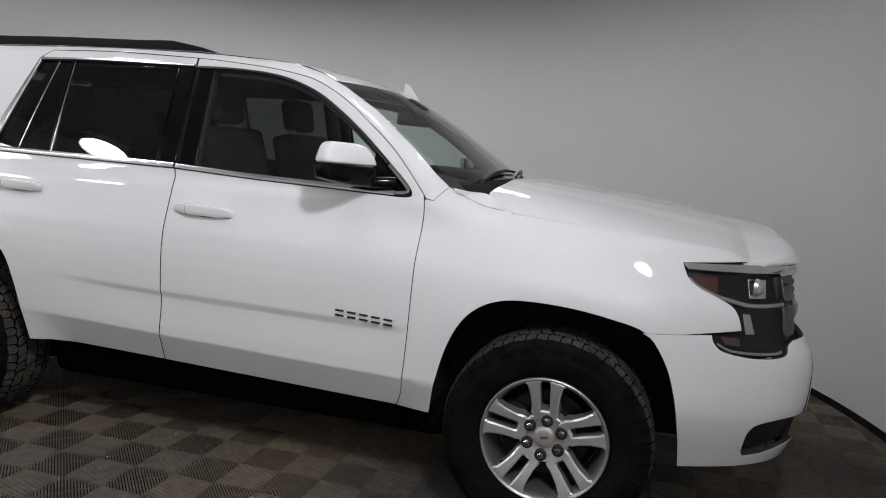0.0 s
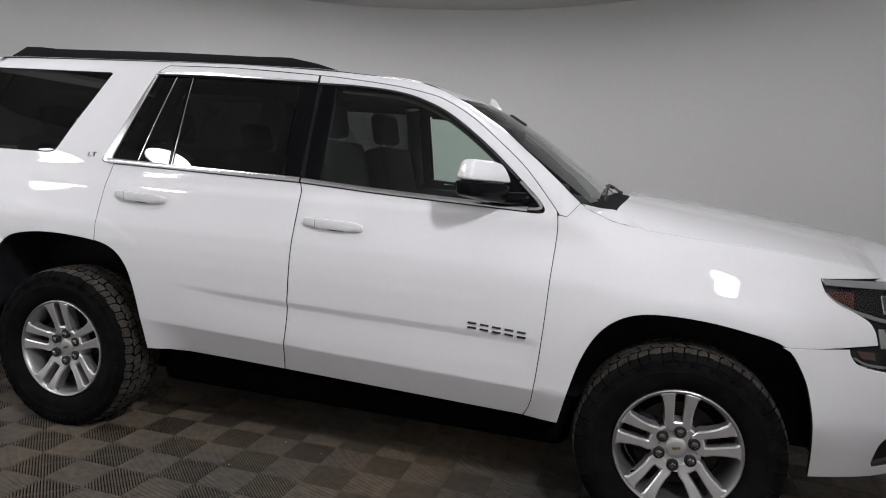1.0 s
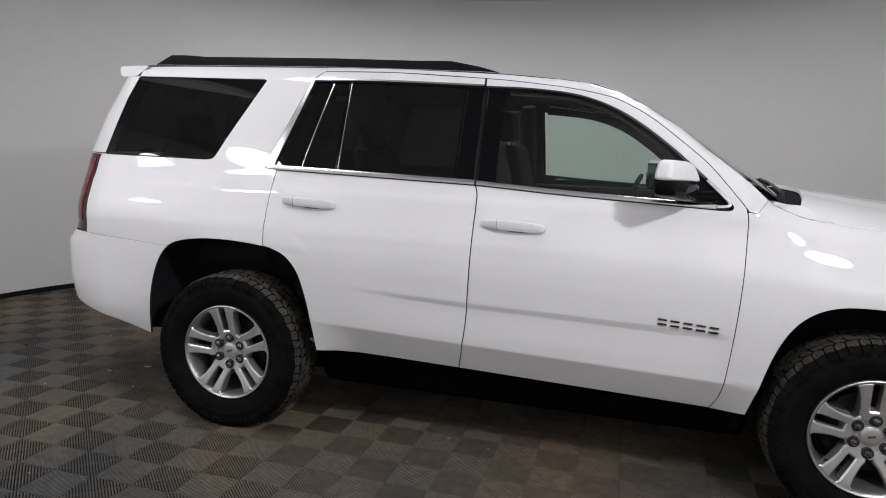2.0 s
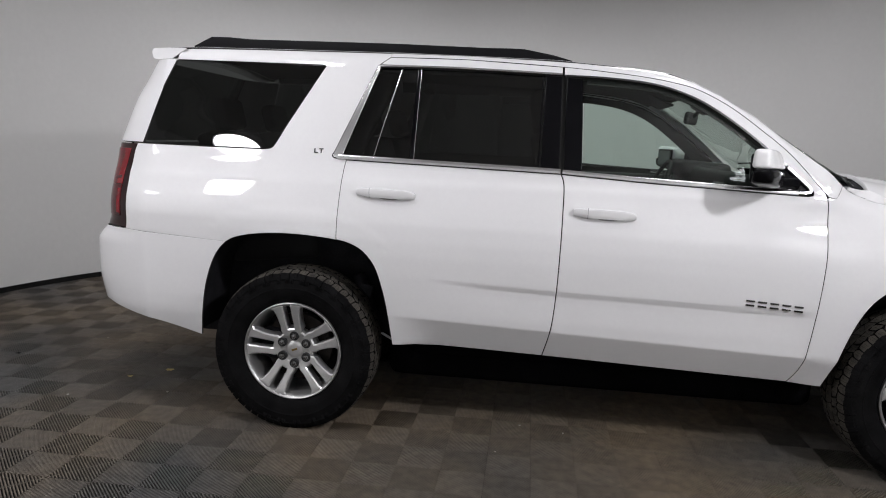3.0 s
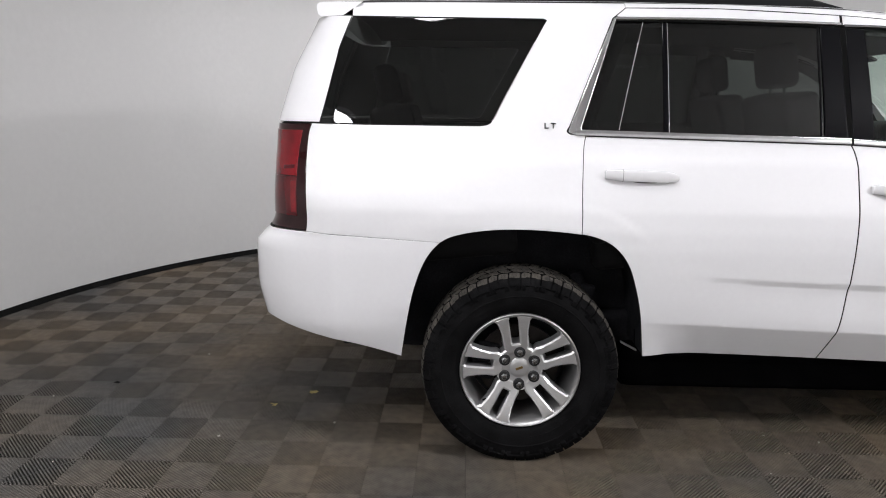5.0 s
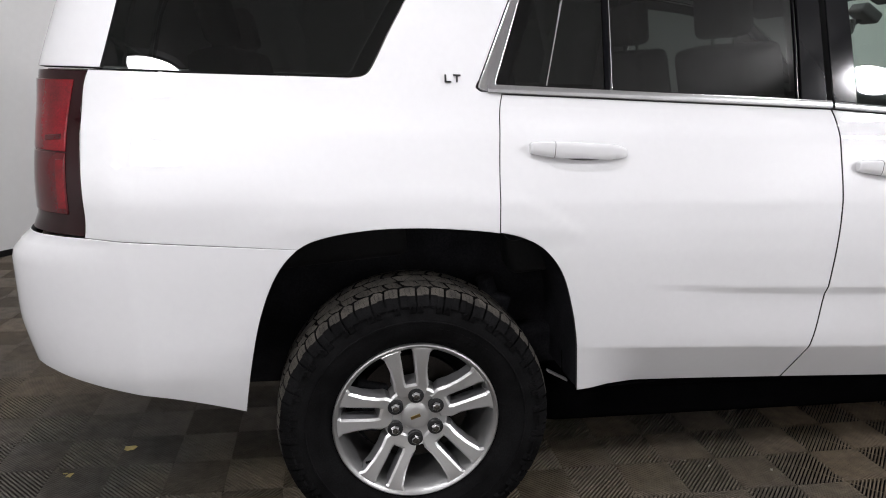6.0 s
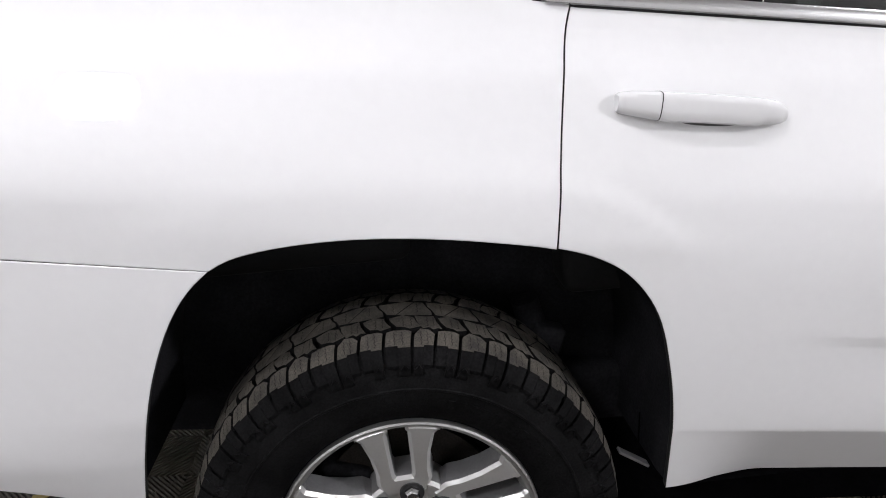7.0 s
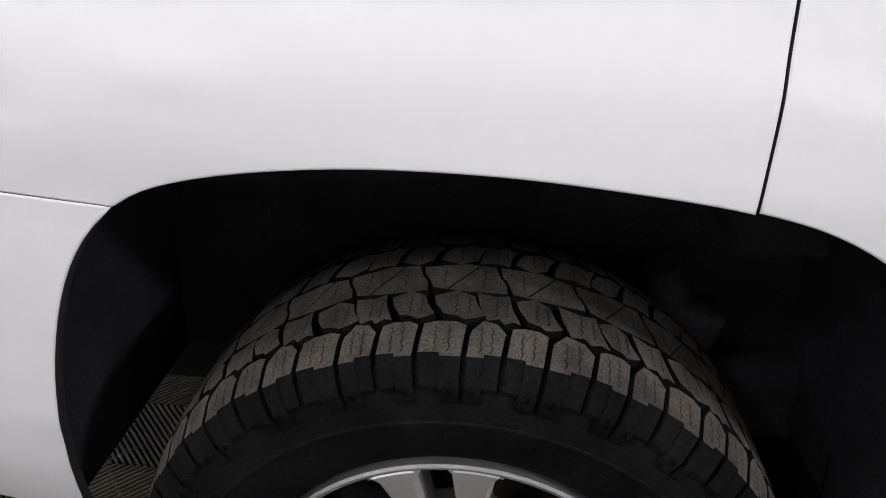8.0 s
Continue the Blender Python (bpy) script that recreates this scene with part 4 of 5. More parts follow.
# tail
for s in (-1, 1):
    M, out = rear_map(s), (-.3, s, 0)
    sheet("rear_bumper_side", line([(REAR0 - p[0], p[1]) for p in ARCH_R if p[1] < .925 and p[0] < 0], [(-.42, .9235), (.115, .954), (.28, .955), (REAR_END, .95), (REAR_END, .56)],
                                   curve([(REAR_END, .56), (.40, .575), (.31, .570), (.24, .553), (.124, .527), (-.068, .490), (-.263, .432)], 4)), M, PAINT, car, out, "white rear bumper corner", res=.03, gap=.0002)
    t = sheet("tail_light", line(TAIL_EDGE, [(.28, .960), (LAMP_END, .960), (LAMP_END, 1.372)]), M, TAIL_BLACK, car, out, "red and black tail light", lift=-.002, depth=.03, res=.025)
    sheet("upper_lens", line(curve([(.186, 1.346), (.203, 1.27), (.208, 1.168)], 4), [(LAMP_END - .004, 1.168), (LAMP_END - .004, 1.346)]), M, RED, t, out, "red lens", lift=.002, depth=.006, gap=.001, res=.025)
    sheet("lower_lens", line([(.208, 1.1665), (.200, 1.012), (LAMP_END - .004, 1.012), (LAMP_END - .004, 1.1665)]), M, DEEP_RED, t, out, "deep red lens", lift=.002, depth=.006, gap=.001, res=.025)
    sheet("light_bar", line([(.2095, 1.150), (.203, 1.026), (.238, 1.026), (.246, 1.150)]), M, RED, t, out, "brighter red upright bar", lift=.0035, depth=.004, gap=.001, res=.025)
    sheet("lens_bar", line([(.222, 1.212), (.300, 1.206), (.300, 1.190), (.222, 1.196)]), M, DEEP_RED, t, out, "dark red cross bar", lift=.0032, depth=.003, gap=.001, res=.02)
    sheet("rear_pillar", line([(.134, 1.376), (.30, 1.376), (REAR_END, 1.376), (REAR_END, 1.80), (.0, 1.80)], [(-.048, 1.798), (.035, 1.565), (.090, 1.376)]), M, PAINT, car, out, "white rear pillar", res=.03)
back = lambda u, v: np.stack([REAR0 - (REAR0 - TAIL_X(v)) * uneased(1 - np.abs(u) ** NR), np.asarray(u, float), np.asarray(v, float)], -1)
gate = sheet("tailgate", line([(-.615, .955), (.615, .955), (.615, 1.372), (-.615, 1.372)]), back, PAINT, car, (-1, 0, 0), "white tailgate", res=.06)
sheet("rear_window", line([(-.56, 1.378), (.56, 1.378), (.50, 1.80), (-.50, 1.80)]), back, PRIVACY, gate, (-1, 0, 0), "dark rear window", res=.06, depth=.005)
sheet("rear_bumper", line([(-.615, .56), (.615, .56), (.615, .948), (-.615, .948)]), back, PAINT, car, (-1, 0, 0), "white middle of the rear bumper", res=.06)
# roof spoiler over the rear window
bm = bmesh.new()
rows = []
for y in np.linspace(-.70, .70, 21):
    k = 1 - (abs(y) / .70) ** 6
    zt = float(roof_map(np.array([-.8]), np.array([y]))[0][2])
    tip = -.850 - .03 * k
    rows.append([bm.verts.new((x, y, z)) for x, z in ((-.66, zt + .001), (-.76, zt), (tip + .014, zt - .003), (tip + .003, zt - .010), (tip, zt - .024), (tip + .006, zt - .050), (tip + .018, zt - .058), (-.74, zt - .052))])
for a, b in zip(rows, rows[1:]):
    for k in range(7):
        bm.faces.new((a[k], a[k + 1], b[k + 1], b[k]))
bm.faces.new(rows[0])
bm.faces.new(rows[-1])
part("roof_spoiler", bm, PAINT, car, "white roof spoiler", smooth=True)


# roof rails
def roof_rail(s):
    xs = np.concatenate([[-.64, -.62, -.585, -.55], np.linspace(-.45, .98, 14), [1.04, 1.11, 1.18, 1.24, 1.275]])
    top = np.interp(xs, [-.64, -.55, -.42, -.38, .95, 1.0, 1.04, 1.18, 1.275], [.006, .050, .050, .043, .040, .045, .043, .022, .003])
    bm = bmesh.new()
    rows = []
    for x, h in zip(xs, top):
        y = .640
        z = float(roof_map(np.array([x]), np.array([y]))[0][2])
        rows.append([bm.verts.new((x, s * (y + dy), z + dz)) for dy, dz in ((.022, -.004), (.022, h * .7), (.014, h), (-.012, h), (-.020, h * .75), (-.020, -.004))])
    for a, b in zip(rows, rows[1:]):
        for k in range(6):
            bm.faces.new((a[k], a[(k + 1) % 6], b[(k + 1) % 6], b[k]))
    bm.faces.new(rows[0])
    bm.faces.new(rows[-1])
    part("roof_rail", bm, RAIL, car, "black roof rail", smooth=True)


roof_rail(-1)
roof_rail(1)

# small fin on the roof's front edge
bm = bmesh.new()
rows = []
for x, h, w in ((1.875, .0, .024), (1.83, .044, .022), (1.80, .076, .018), (1.768, .080, .012), (1.760, .0, .022)):
    z = float(roof_map(np.array([x]), np.array([.589]))[0][2]) - .004
    rows.append([bm.verts.new(p) for p in ((x, .589 - w, z), (x, .589 - w * .25, z + h), (x, .589 + w * .25, z + h), (x, .589 + w, z))])
for a, b in zip(rows, rows[1:]):
    for k in range(3):
        bm.faces.new((a[k], a[k + 1], b[k + 1], b[k]))
bm.faces.new(rows[0])
bm.faces.new(rows[-1])
part("roof_fin", bm, PAINT, car, "small white fin at the front of the roof", smooth=True)


# door mirrors
def door_mirror(s, door):
    """A slab set aslant: u from the outer end (0) to the inner front corner (1)."""
    def shell(lows, highs, fat, n=18, m=24):
        bm = bmesh.new()
        rows = []
        for u in (1 - np.cos(np.linspace(0, math.pi, m))) / 2:
            e = (1 - abs(2 * u - 1) ** 14) ** .5
            z0, z1 = np.interp(u, *lows), np.interp(u, *highs)
            zc, h = (z0 + z1) / 2, (z1 - z0) / 2
            t = np.interp(u, *fat) * (.35 + .65 * e)
            h = h * (.55 + .45 * e)
            ring = []
            for a in np.linspace(0, 2 * math.pi, n, endpoint=False):
                c, d = math.copysign(abs(math.cos(a)) ** .42, math.cos(a)), math.copysign(abs(math.sin(a)) ** .42, math.sin(a))
                v = .5 + (u - .5) * np.interp(zc + d * h, [1.29, 1.375, 1.465], [.90, 1.06, .76])
                cx, cy = 2.046 + .122 * v, 1.124 - .212 * v
                q = c * t * (np.interp(zc + d * h, [1.29, 1.36, 1.39, 1.465], [1.2, 1.25, 1.12, .62]) if c > 0 else 1)
                ring.append(bm.verts.new((cx + q * .90, s * (cy + q * .43), zc + d * h)))
            rows.append(ring)
        for a, b in zip(rows, rows[1:]):
            for k in range(n):
                bm.faces.new((a[k], a[(k + 1) % n], b[(k + 1) % n], b[k]))
        bm.faces.new(rows[0])
        bm.faces.new(rows[-1])
        return bm
    cap = part("mirror", shell(([0, 1], [1.383, 1.376]), ([0, .1, .7, .9, 1], [1.459, 1.466, 1.463, 1.455, 1.425]), ([0, .4, 1], [.040, .050, .045])), PAINT, door, "white mirror cap over a black base", smooth=True)
    part("mirror_base", shell(([0, .5, 1], [1.322, 1.302, 1.295]), ([0, 1], [1.382, 1.375]), ([0, .4, 1], [.038, .047, .040])), GLOSSY, cap, "black lower shell", smooth=True)
    part("mirror_foot", tube([(2.11, s * 1.0, 1.325), (2.19, s * .93, 1.318), (2.27, s * .893, 1.318)], [.022, .026, .030], 12), GLOSSY, cap, "black mirror arm", smooth=True)
    part("mirror_bezel", rounded_box((.014, .150, .118), .005, (2.062, s * .996, 1.384), (0, 0, 25.5 * s)), GLOSSY, cap, "black rim round the mirror glass", smooth=True)
    part("mirror_glass", rounded_box((.004, .130, .096), .001, (2.0545, s * .9925, 1.385), (0, 0, 25.5 * s)), MIRROR, cap, "mirror glass")


for (d, f), s in zip(doors, (-1, 1)):
    door_mirror(s, f)


# plain bars where the door carries a name
def plate_bars(s, parent, cells, mat, tall):
    S = side_map(s)
    for x0, x1, z0, z1 in cells:
        for dz in (tall * .38, -tall * .38):
            bar(np.array([(x0, z0 + dz), ((x0 + x1) / 2, (z0 + z1) / 2 + dz), (x1, z1 + dz)]), S, tall * .30, .003, "badge_bar", mat, parent, (0, s, 0), "small dark chrome bar", lift=.003)


for (d, f), s in zip(doors, (-1, 1)):
    plate_bars(s, f, [(2.085 + i * .0515, 2.085 + i * .0515 + .036, .792 - i * .0036, .790 - i * .0036) for i in range(5)], DARK_CHROME, .026)
def trim_letters(s, parent):
    """The two chrome letters of the trim level: an L and a T of narrow bars."""
    S = side_map(s)
    for name, x, runs in (("letter_l", .073, (((0, .010), (0, -.010)), ((-.002, -.009), (.016, -.009)))), ("letter_t", .096, (((.009, .010), (.009, -.010)), ((-.001, .009), (.019, .009))))):
        bm = bmesh.new()
        for (a, b), (c, d) in runs:
            ux, uz = (c - a, d - b)
            n = math.hypot(ux, uz)
            px, pz = -uz / n * .0022, ux / n * .0022
            x0 = lambda q: (x + q) if s < 0 else (.188 - x - q)
            cs = [(a + px, b + pz), (a - px, b - pz), (c - px, d - pz), (c + px, d + pz)]
            lows = [bm.verts.new(S(x0(q), 1.373 + r) - np.array([0, s * .001, 0])) for q, r in cs]
            tops = [bm.verts.new(S(x0(q), 1.373 + r) + np.array([0, s * .005, 0])) for q, r in cs]
            bm.faces.new(tops)
            for k in range(4):
                bm.faces.new((lows[k], lows[(k + 1) % 4], tops[(k + 1) % 4], tops[k]))
        part(name, bm, DARK_CHROME, parent, "small dark chrome letter")


quarters = [o for o in car.children if o.name.startswith("rear_quarter_panel")]
for qp, s in zip(quarters, (-1, 1)):
    trim_letters(s, qp)


# ---- wheels ----
def tyre_meshes():
    V, F, S = [], [], []
    carcass = 0

    def add(pts, quads, slot):
        k = len(V)
        V.extend(pts)
        for q in quads:
            F.append(tuple(k + i for i in q))
            S.append(slot)

    prof = [(.240, -.096), (.250, -.108), (.268, -.120), (.300, -.1285), (.318, -.1310), (.3195, -.1330), (.3225, -.1330), (.324, -.1312), (.345, -.1290), (.362, -.1255), (.376, -.118), (.386, -.108),
            (.391, -.06), (.392, 0), (.391, .06), (.386, .108), (.376, .118), (.345, .129), (.300, .1285), (.250, .108), (.240, .096)]
    n, m = 96, len(prof)
    pts = [(r * math.sin(2 * math.pi * i / n), y, r * math.cos(2 * math.pi * i / n)) for i in range(n) for r, y in prof]
    add(pts, [(i * m + j, i * m + j + 1, ((i + 1) % n) * m + j + 1, ((i + 1) % n) * m + j) for i in range(n) for j in range(m - 1)], 0)
    carcass = (len(V), len(F))
    crown = lambda y: .4065 - 75 * y ** 4
    rnd = random.Random(4)

    def sipe(a, y0, y1, lean=0, wide=.0011):
        """A thin zigzag cut in a block's top."""
        n = 7
        pts = []
        for i in range(n):
            y = y0 + (y1 - y0) * i / (n - 1)
            aa = a + (.0026 if i % 2 else -.0026) * (lean == 0) + lean * (i / (n - 1) - .5)
            r = crown(y) + .0003
            for da in (-wide, wide):
                pts.append((r * math.sin(aa + da), y, r * math.cos(aa + da)))
        add(pts, [(2 * i, 2 * i + 1, 2 * i + 3, 2 * i + 2) for i in range(n - 1)], 0)

    def block(poly, deep=.010, slot=1, side=0):
        """poly: (angle, y) round the top of a block."""
        top = [((crown(y)) * math.sin(a), y, (crown(y)) * math.cos(a)) for a, y in poly]
        mid = sum(a for a, _ in poly) / len(poly), sum(y for _, y in poly) / len(poly)
        low = []
        for a, y in poly:
            a2, y2 = mid[0] + (a - mid[0]) * 1.05, mid[1] + (y - mid[1]) * 1.04
            r = crown(y) - deep
            low.append((r * math.sin(a2), y2, r * math.cos(a2)))
        k = len(poly)
        add(top + low, [tuple(range(k))], slot)
        base = len(V) - 2 * k
        for i in range(k):
            j = (i + 1) % k
            F.append((base + i, base + k + i, base + k + j, base + j))
            S.append(0)
        if side:
            (a0, y0), (a1, y1) = side
            foot = .352 if len(F) % 2 else .358
            yy = y0
            sg = -1 if yy < 0 else 1
            rings = [(crown(yy), yy), (.382, sg * .1235), (.368, sg * .1305), (foot, sg * .1325), (foot - .007, sg * .1295)]
            pts = []
            for r, y in rings:
                for a in (a0, a1):
                    pts.append((r * math.sin(a), y, r * math.cos(a)))
            for r, y in ((.370, sg * .118), (.345, sg * .120)):
                for a in (a0, a1):
                    pts.append((r * math.sin(a), y, r * math.cos(a)))
            add(pts, [(2 * i, 2 * i + 1, 2 * i + 3, 2 * i + 2) for i in range(4)] + [(0, 2, 4, 10), (1, 11, 5, 3), (4, 6, 8, 12), (5, 13, 9, 7), (10, 4, 12, 10), (11, 13, 5, 11)][:4], 0)
            da = a1 - a0
            for u0, r0, u1, r1 in ((.15, .3595, .50, .3672), (.50, .3672, .85, .3600)):
                box = []
                for lift in (.0020, -.0010):
                    for u, r in ((u0, r0), (u1, r1)):
                        for dr in (-.0014, .0014):
                            box.append(((r + dr) * math.sin(a0 + da * u), sg * (.1318 + lift), (r + dr) * math.cos(a0 + da * u)))
                add(box, [(0, 2, 3, 1), (0, 4, 6, 2), (1, 3, 7, 5), (0, 1, 5, 4), (2, 6, 7, 3)], 0)

    count = 57
    widths = [1.12 if i % 3 == 0 else .92 if i % 3 == 1 else .98 for i in range(count)]
    total = sum(widths)
    a = 0.0
    for i, w in enumerate(widths):
        d = 2 * math.pi * w / total
        g = .0062 / .40
        a0, a1 = a + g / 2, a + d - g / 2
        z = .004 if i % 2 else -.003
        for sg in (-1, 1):
            skew = .010
            am, near_edge, far_edge = (a0 + a1) / 2, .1165, .1130
            left = near_edge if (i + (sg > 0)) % 2 else far_edge
            right = near_edge + far_edge - left
            rib = (a0, am) if left > right else (am, a1)
            block([(a0, sg * left), (am, sg * left), (am + .001, sg * right), (a1, sg * right), (a1 + skew * .6, sg * .094), (a1 + skew, sg * (.0845 + z)), (a1 - d * .22 + skew, sg * .0770), (a0 + d * .26 + skew, sg * (.0755 - z * .5)), (a0 + skew, sg * (.0835 + z)), (a0 + skew * .5, sg * .094)][::sg], side=((rib[0], sg * .1165), (rib[1], sg * .1165)))
            # the lower half of the lug, set back from its edge
            low = (am, a1) if left > right else (a0, am)
            lug = [(r * math.sin(q), sg * y, r * math.cos(q)) for r, y in ((crown(.1130), .1130), (.3880, .1165), (.3790, .1230), (.3660, .1295), (.3600, .1280)) for q in low]
            add(lug, [(2 * k, 2 * k + 1, 2 * k + 3, 2 * k + 2) for k in range(4)], 0)
            for k in (.36, .68):
                sipe(a0 + (a1 - a0) * k + .003, sg * .112, sg * .083)
                sipe(a0 + d * .45 + (a1 - a0) * k - .008, sg * .066, sg * .036)
            b0, b1 = a0 + d * .45, a1 + d * .45
            block([(b0, sg * (.0690 + z)), (b0 + d * .30, sg * .0690), ((b0 + b1) / 2, sg * (.0745 + z * .3)), (b1 - d * .20, sg * .0705), (b1, sg * (.0690 + z)), (b1 - .022, sg * .050), (b1 - .030, sg * (.033 - z)), ((b0 + b1) / 2 - .024, sg * (.029 + z)), (b0 - .030, sg * (.033 - z)), (b0 - .022, sg * .050)][::sg])
        a += d
    count = 29
    for i in range(count):
        d = 2 * math.pi / count
        a0, a1 = i * d + .0045, (i + 1) * d - .0045
        z = .004 * (-1) ** i
        block([(a0 + .020, -.0225 + z * .5), ((a0 + a1) / 2, -.0275), (a1 + .014, -.0235 - z * .5), (a1 + .010, -.008), (a1 - .006, .004), (a1 - .020, .0225 + z * .5), ((a0 + a1) / 2, .0275), (a0 - .014, .0235 - z * .5), (a0 - .010, .008), (a0 + .006, -.004)][::-1])
        sipe(a0 + (a1 - a0) * .5, -.0245, .0245, .085, .0028)
        for k in (.24, .76):
            sipe(a0 + (a1 - a0) * k, -.017, .017)
    # raised marks on the side wall
    for c in range(3):
        for k in range(11):
            am = c * 2.1 + .35 + k * .072
            w, h0, h1 = .020, .283, .302
            pts = []
            for r, y in ((h0, -.1262), (h1, -.1302), (h1, -.128), (h0, -.124)):
                for aa in (am - w, am + w):
                    pts.append((r * math.sin(aa), y, r * math.cos(aa)))
            add(pts, [(0, 1, 3, 2), (2, 3, 5, 4), (0, 6, 7, 1)], 0)
    out = []
    nv, nf = carcass
    for name, vs, fs, ss in (("tyre", V[:nv], F[:nf], S[:nf]), ("tread", V[nv:], [tuple(i - nv for i in f) for f in F[nf:]], S[nf:])):
        me = bpy.data.meshes.new(name)
        me.from_pydata(vs, [], fs)
        me.materials.append(RUBBER)
        me.materials.append(DUSTY)
        me.polygons.foreach_set("material_index", np.array(ss, np.int32))
        me.update()
        bm = bmesh.new()
        bm.from_mesh(me)
        bmesh.ops.recalc_face_normals(bm, faces=bm.faces)
        bm.to_mesh(me)
        bm.free()
        me.polygons.foreach_set("use_smooth", np.ones(len(me.polygons), bool))
        me.set_sharp_from_angle(angle=radians(32))
        out.append(me)
    return out


def wheel():
    w = new("wheel")
    tagged(w, "silver five twin-spoke alloy wheel with an all-terrain tyre")
    carcass, tread = tyre_meshes()
    t = new("tyre", carcass)
    t.parent = w
    tagged(t, "black all-terrain tyre")
    k = new("tread", tread)
    k.parent = w
    tagged(k, "dusty brown tread blocks", kind="stuff")
    part("rim", lathe([(.203, .06), (.203, .02), (.208, -.050), (.2165, -.092), (.2225, -.107), (.2275, -.1150), (.2335, -.1180), (.237, -.1160), (.2385, -.110), (.2385, -.092), (.226, -.090), (.222, -.07), (.212, -.03), (.206, .02), (.206, .10), (.228, .105), (.230, .098)], 96), RIM, w, "dull silver rim", smooth=True)
    face = lambda u, v: np.stack([np.asarray(u, float), np.interp(np.hypot(u, v), [0, .06, .10, .16, .21, .23], [-.080, -.081, -.088, -.102, -.1120, -.1138]), np.asarray(v, float)], -1)
    left = [(-.038, .062), (-.0500, .092), (-.0485, .120), (-.0535, .160), (-.0640, .200), (-.0800, .2135)]
    slot = [(-.0150, .2165), (-.0185, .2115), (-.0178, .190), (-.0160, .112), (-.0135, .1040)]
    outer = lambda a0, a1: [(.2285 * math.sin(a), .2285 * math.cos(a)) for a in np.linspace(a0, a1, 5)]
    fork = line(left, outer(-.360, -.075), slot, [(-x, y) for x, y in slot[::-1]], outer(.075, .360), [(-x, y) for x, y in left[::-1]])
    first = sheet("spoke", fork, face, [SATIN], w, (0, -1, 0), "machined twin spoke with silver sides", res=.012, gap=0, depth=.050, edge=.0060, drop=.0056)
    me = first.data
    me.materials.append(SILVER)
    idx = np.zeros(len(me.polygons), np.int32)
    idx[[abs(p.normal[1]) < .25 for p in me.polygons]] = 1
    me.polygons.foreach_set("material_index", idx)
    me.attributes.remove(me.attributes["custom_normal"])
    me.set_sharp_from_angle(angle=radians(20))
    turns = [2 * math.pi * k / 5 for k in range(5)]
    for a in turns[1:]:
        o = new("spoke", me)
        o.parent = w
        o.rotation_euler = (0, a, 0)
        tagged(o, "machined twin spoke with silver sides")
    part("hub", lathe([(0, -.070), (.030, -.072), (.046, -.075), (.060, -.0745), (.076, -.080), (.087, -.0835), (.094, -.079), (.095, -.05), (.095, -.02), (0, -.02)], 60), SATIN, w, "machined hub", smooth=True)
    cap = part("hub_cap", lathe([(0, -.0885), (.022, -.088), (.036, -.0865), (.0415, -.083), (.043, -.077), (.043, -.06)], 40), SATIN, w, "round centre cap with a plain gold badge", smooth=True)
    part("badge", rounded_box((.030, .002, .010), .001, (0, -.0890, .0), (0, -12, 0)), GOLD, cap, "plain gold badge block")
    for k in range(6):
        a = math.pi / 3 * k + .148
        nut = part("lug_nut", lathe([(0, -.1010), (.0098, -.1000), (.0125, -.0975), (.0150, -.0920), (.0154, -.078)], 6), NUT, w, "dark chrome lug nut", smooth=False)
        nut.location = (.070 * math.sin(a), -.0055, .070 * math.cos(a))
        # no recess is cut: a proud black disc gives its shade
        part("nut_seat", lathe([(0, -.0868), (.0212, -.0868), (.0222, -.0882), (.0232, -.0872), (.0236, -.07)], 28), BLACK, nut, "black disc painted as the shade of the nut recess", smooth=True)
    part("brake_disc", lathe([(.06, -.02), (.17, -.02), (.17, .01), (.06, .01)], 48, close=True), DISC, w, "brown brake disc")
    part("brake_caliper", rounded_box((.10, .07, .16), .02, (-.135, -.005, .03), (0, 20, 0)), LINER, w, "dark brake caliper", smooth=True)
    part("barrel_back", lathe([(.0, .06), (.205, .06), (.206, .07)], 48), LINER, w, "dark inner side")
    part("valve_stem", tube([(-.165, -.092, -.118), (-.152, -.104, -.109)], [.004, .0035], 8), RUBBER, w, "short black valve stem")
    for o in w.children:
        if o.name.split(".")[0] in ("rim", "spoke", "hub"):
            o.scale = (1.03, 1.06, 1.03)
        elif o.name.split(".")[0] in ("tyre", "tread"):
            o.scale = (1, 1.09, 1)
    return w


WHEEL_Y = .862
first = wheel()
first.parent = car
first.matrix_basis = pose(0, -WHEEL_Y, .3935, 0, -8.5, 0)
for x, s, spin in ((2.946, -1, -2), (0, 1, 20), (2.946, 1, 40)):
    copy_thing(first, pose(x, s * WHEEL_Y, .3935, 0, spin, 0) if s < 0 else pose(x, s * WHEEL_Y, .3935, 0, spin, 180))

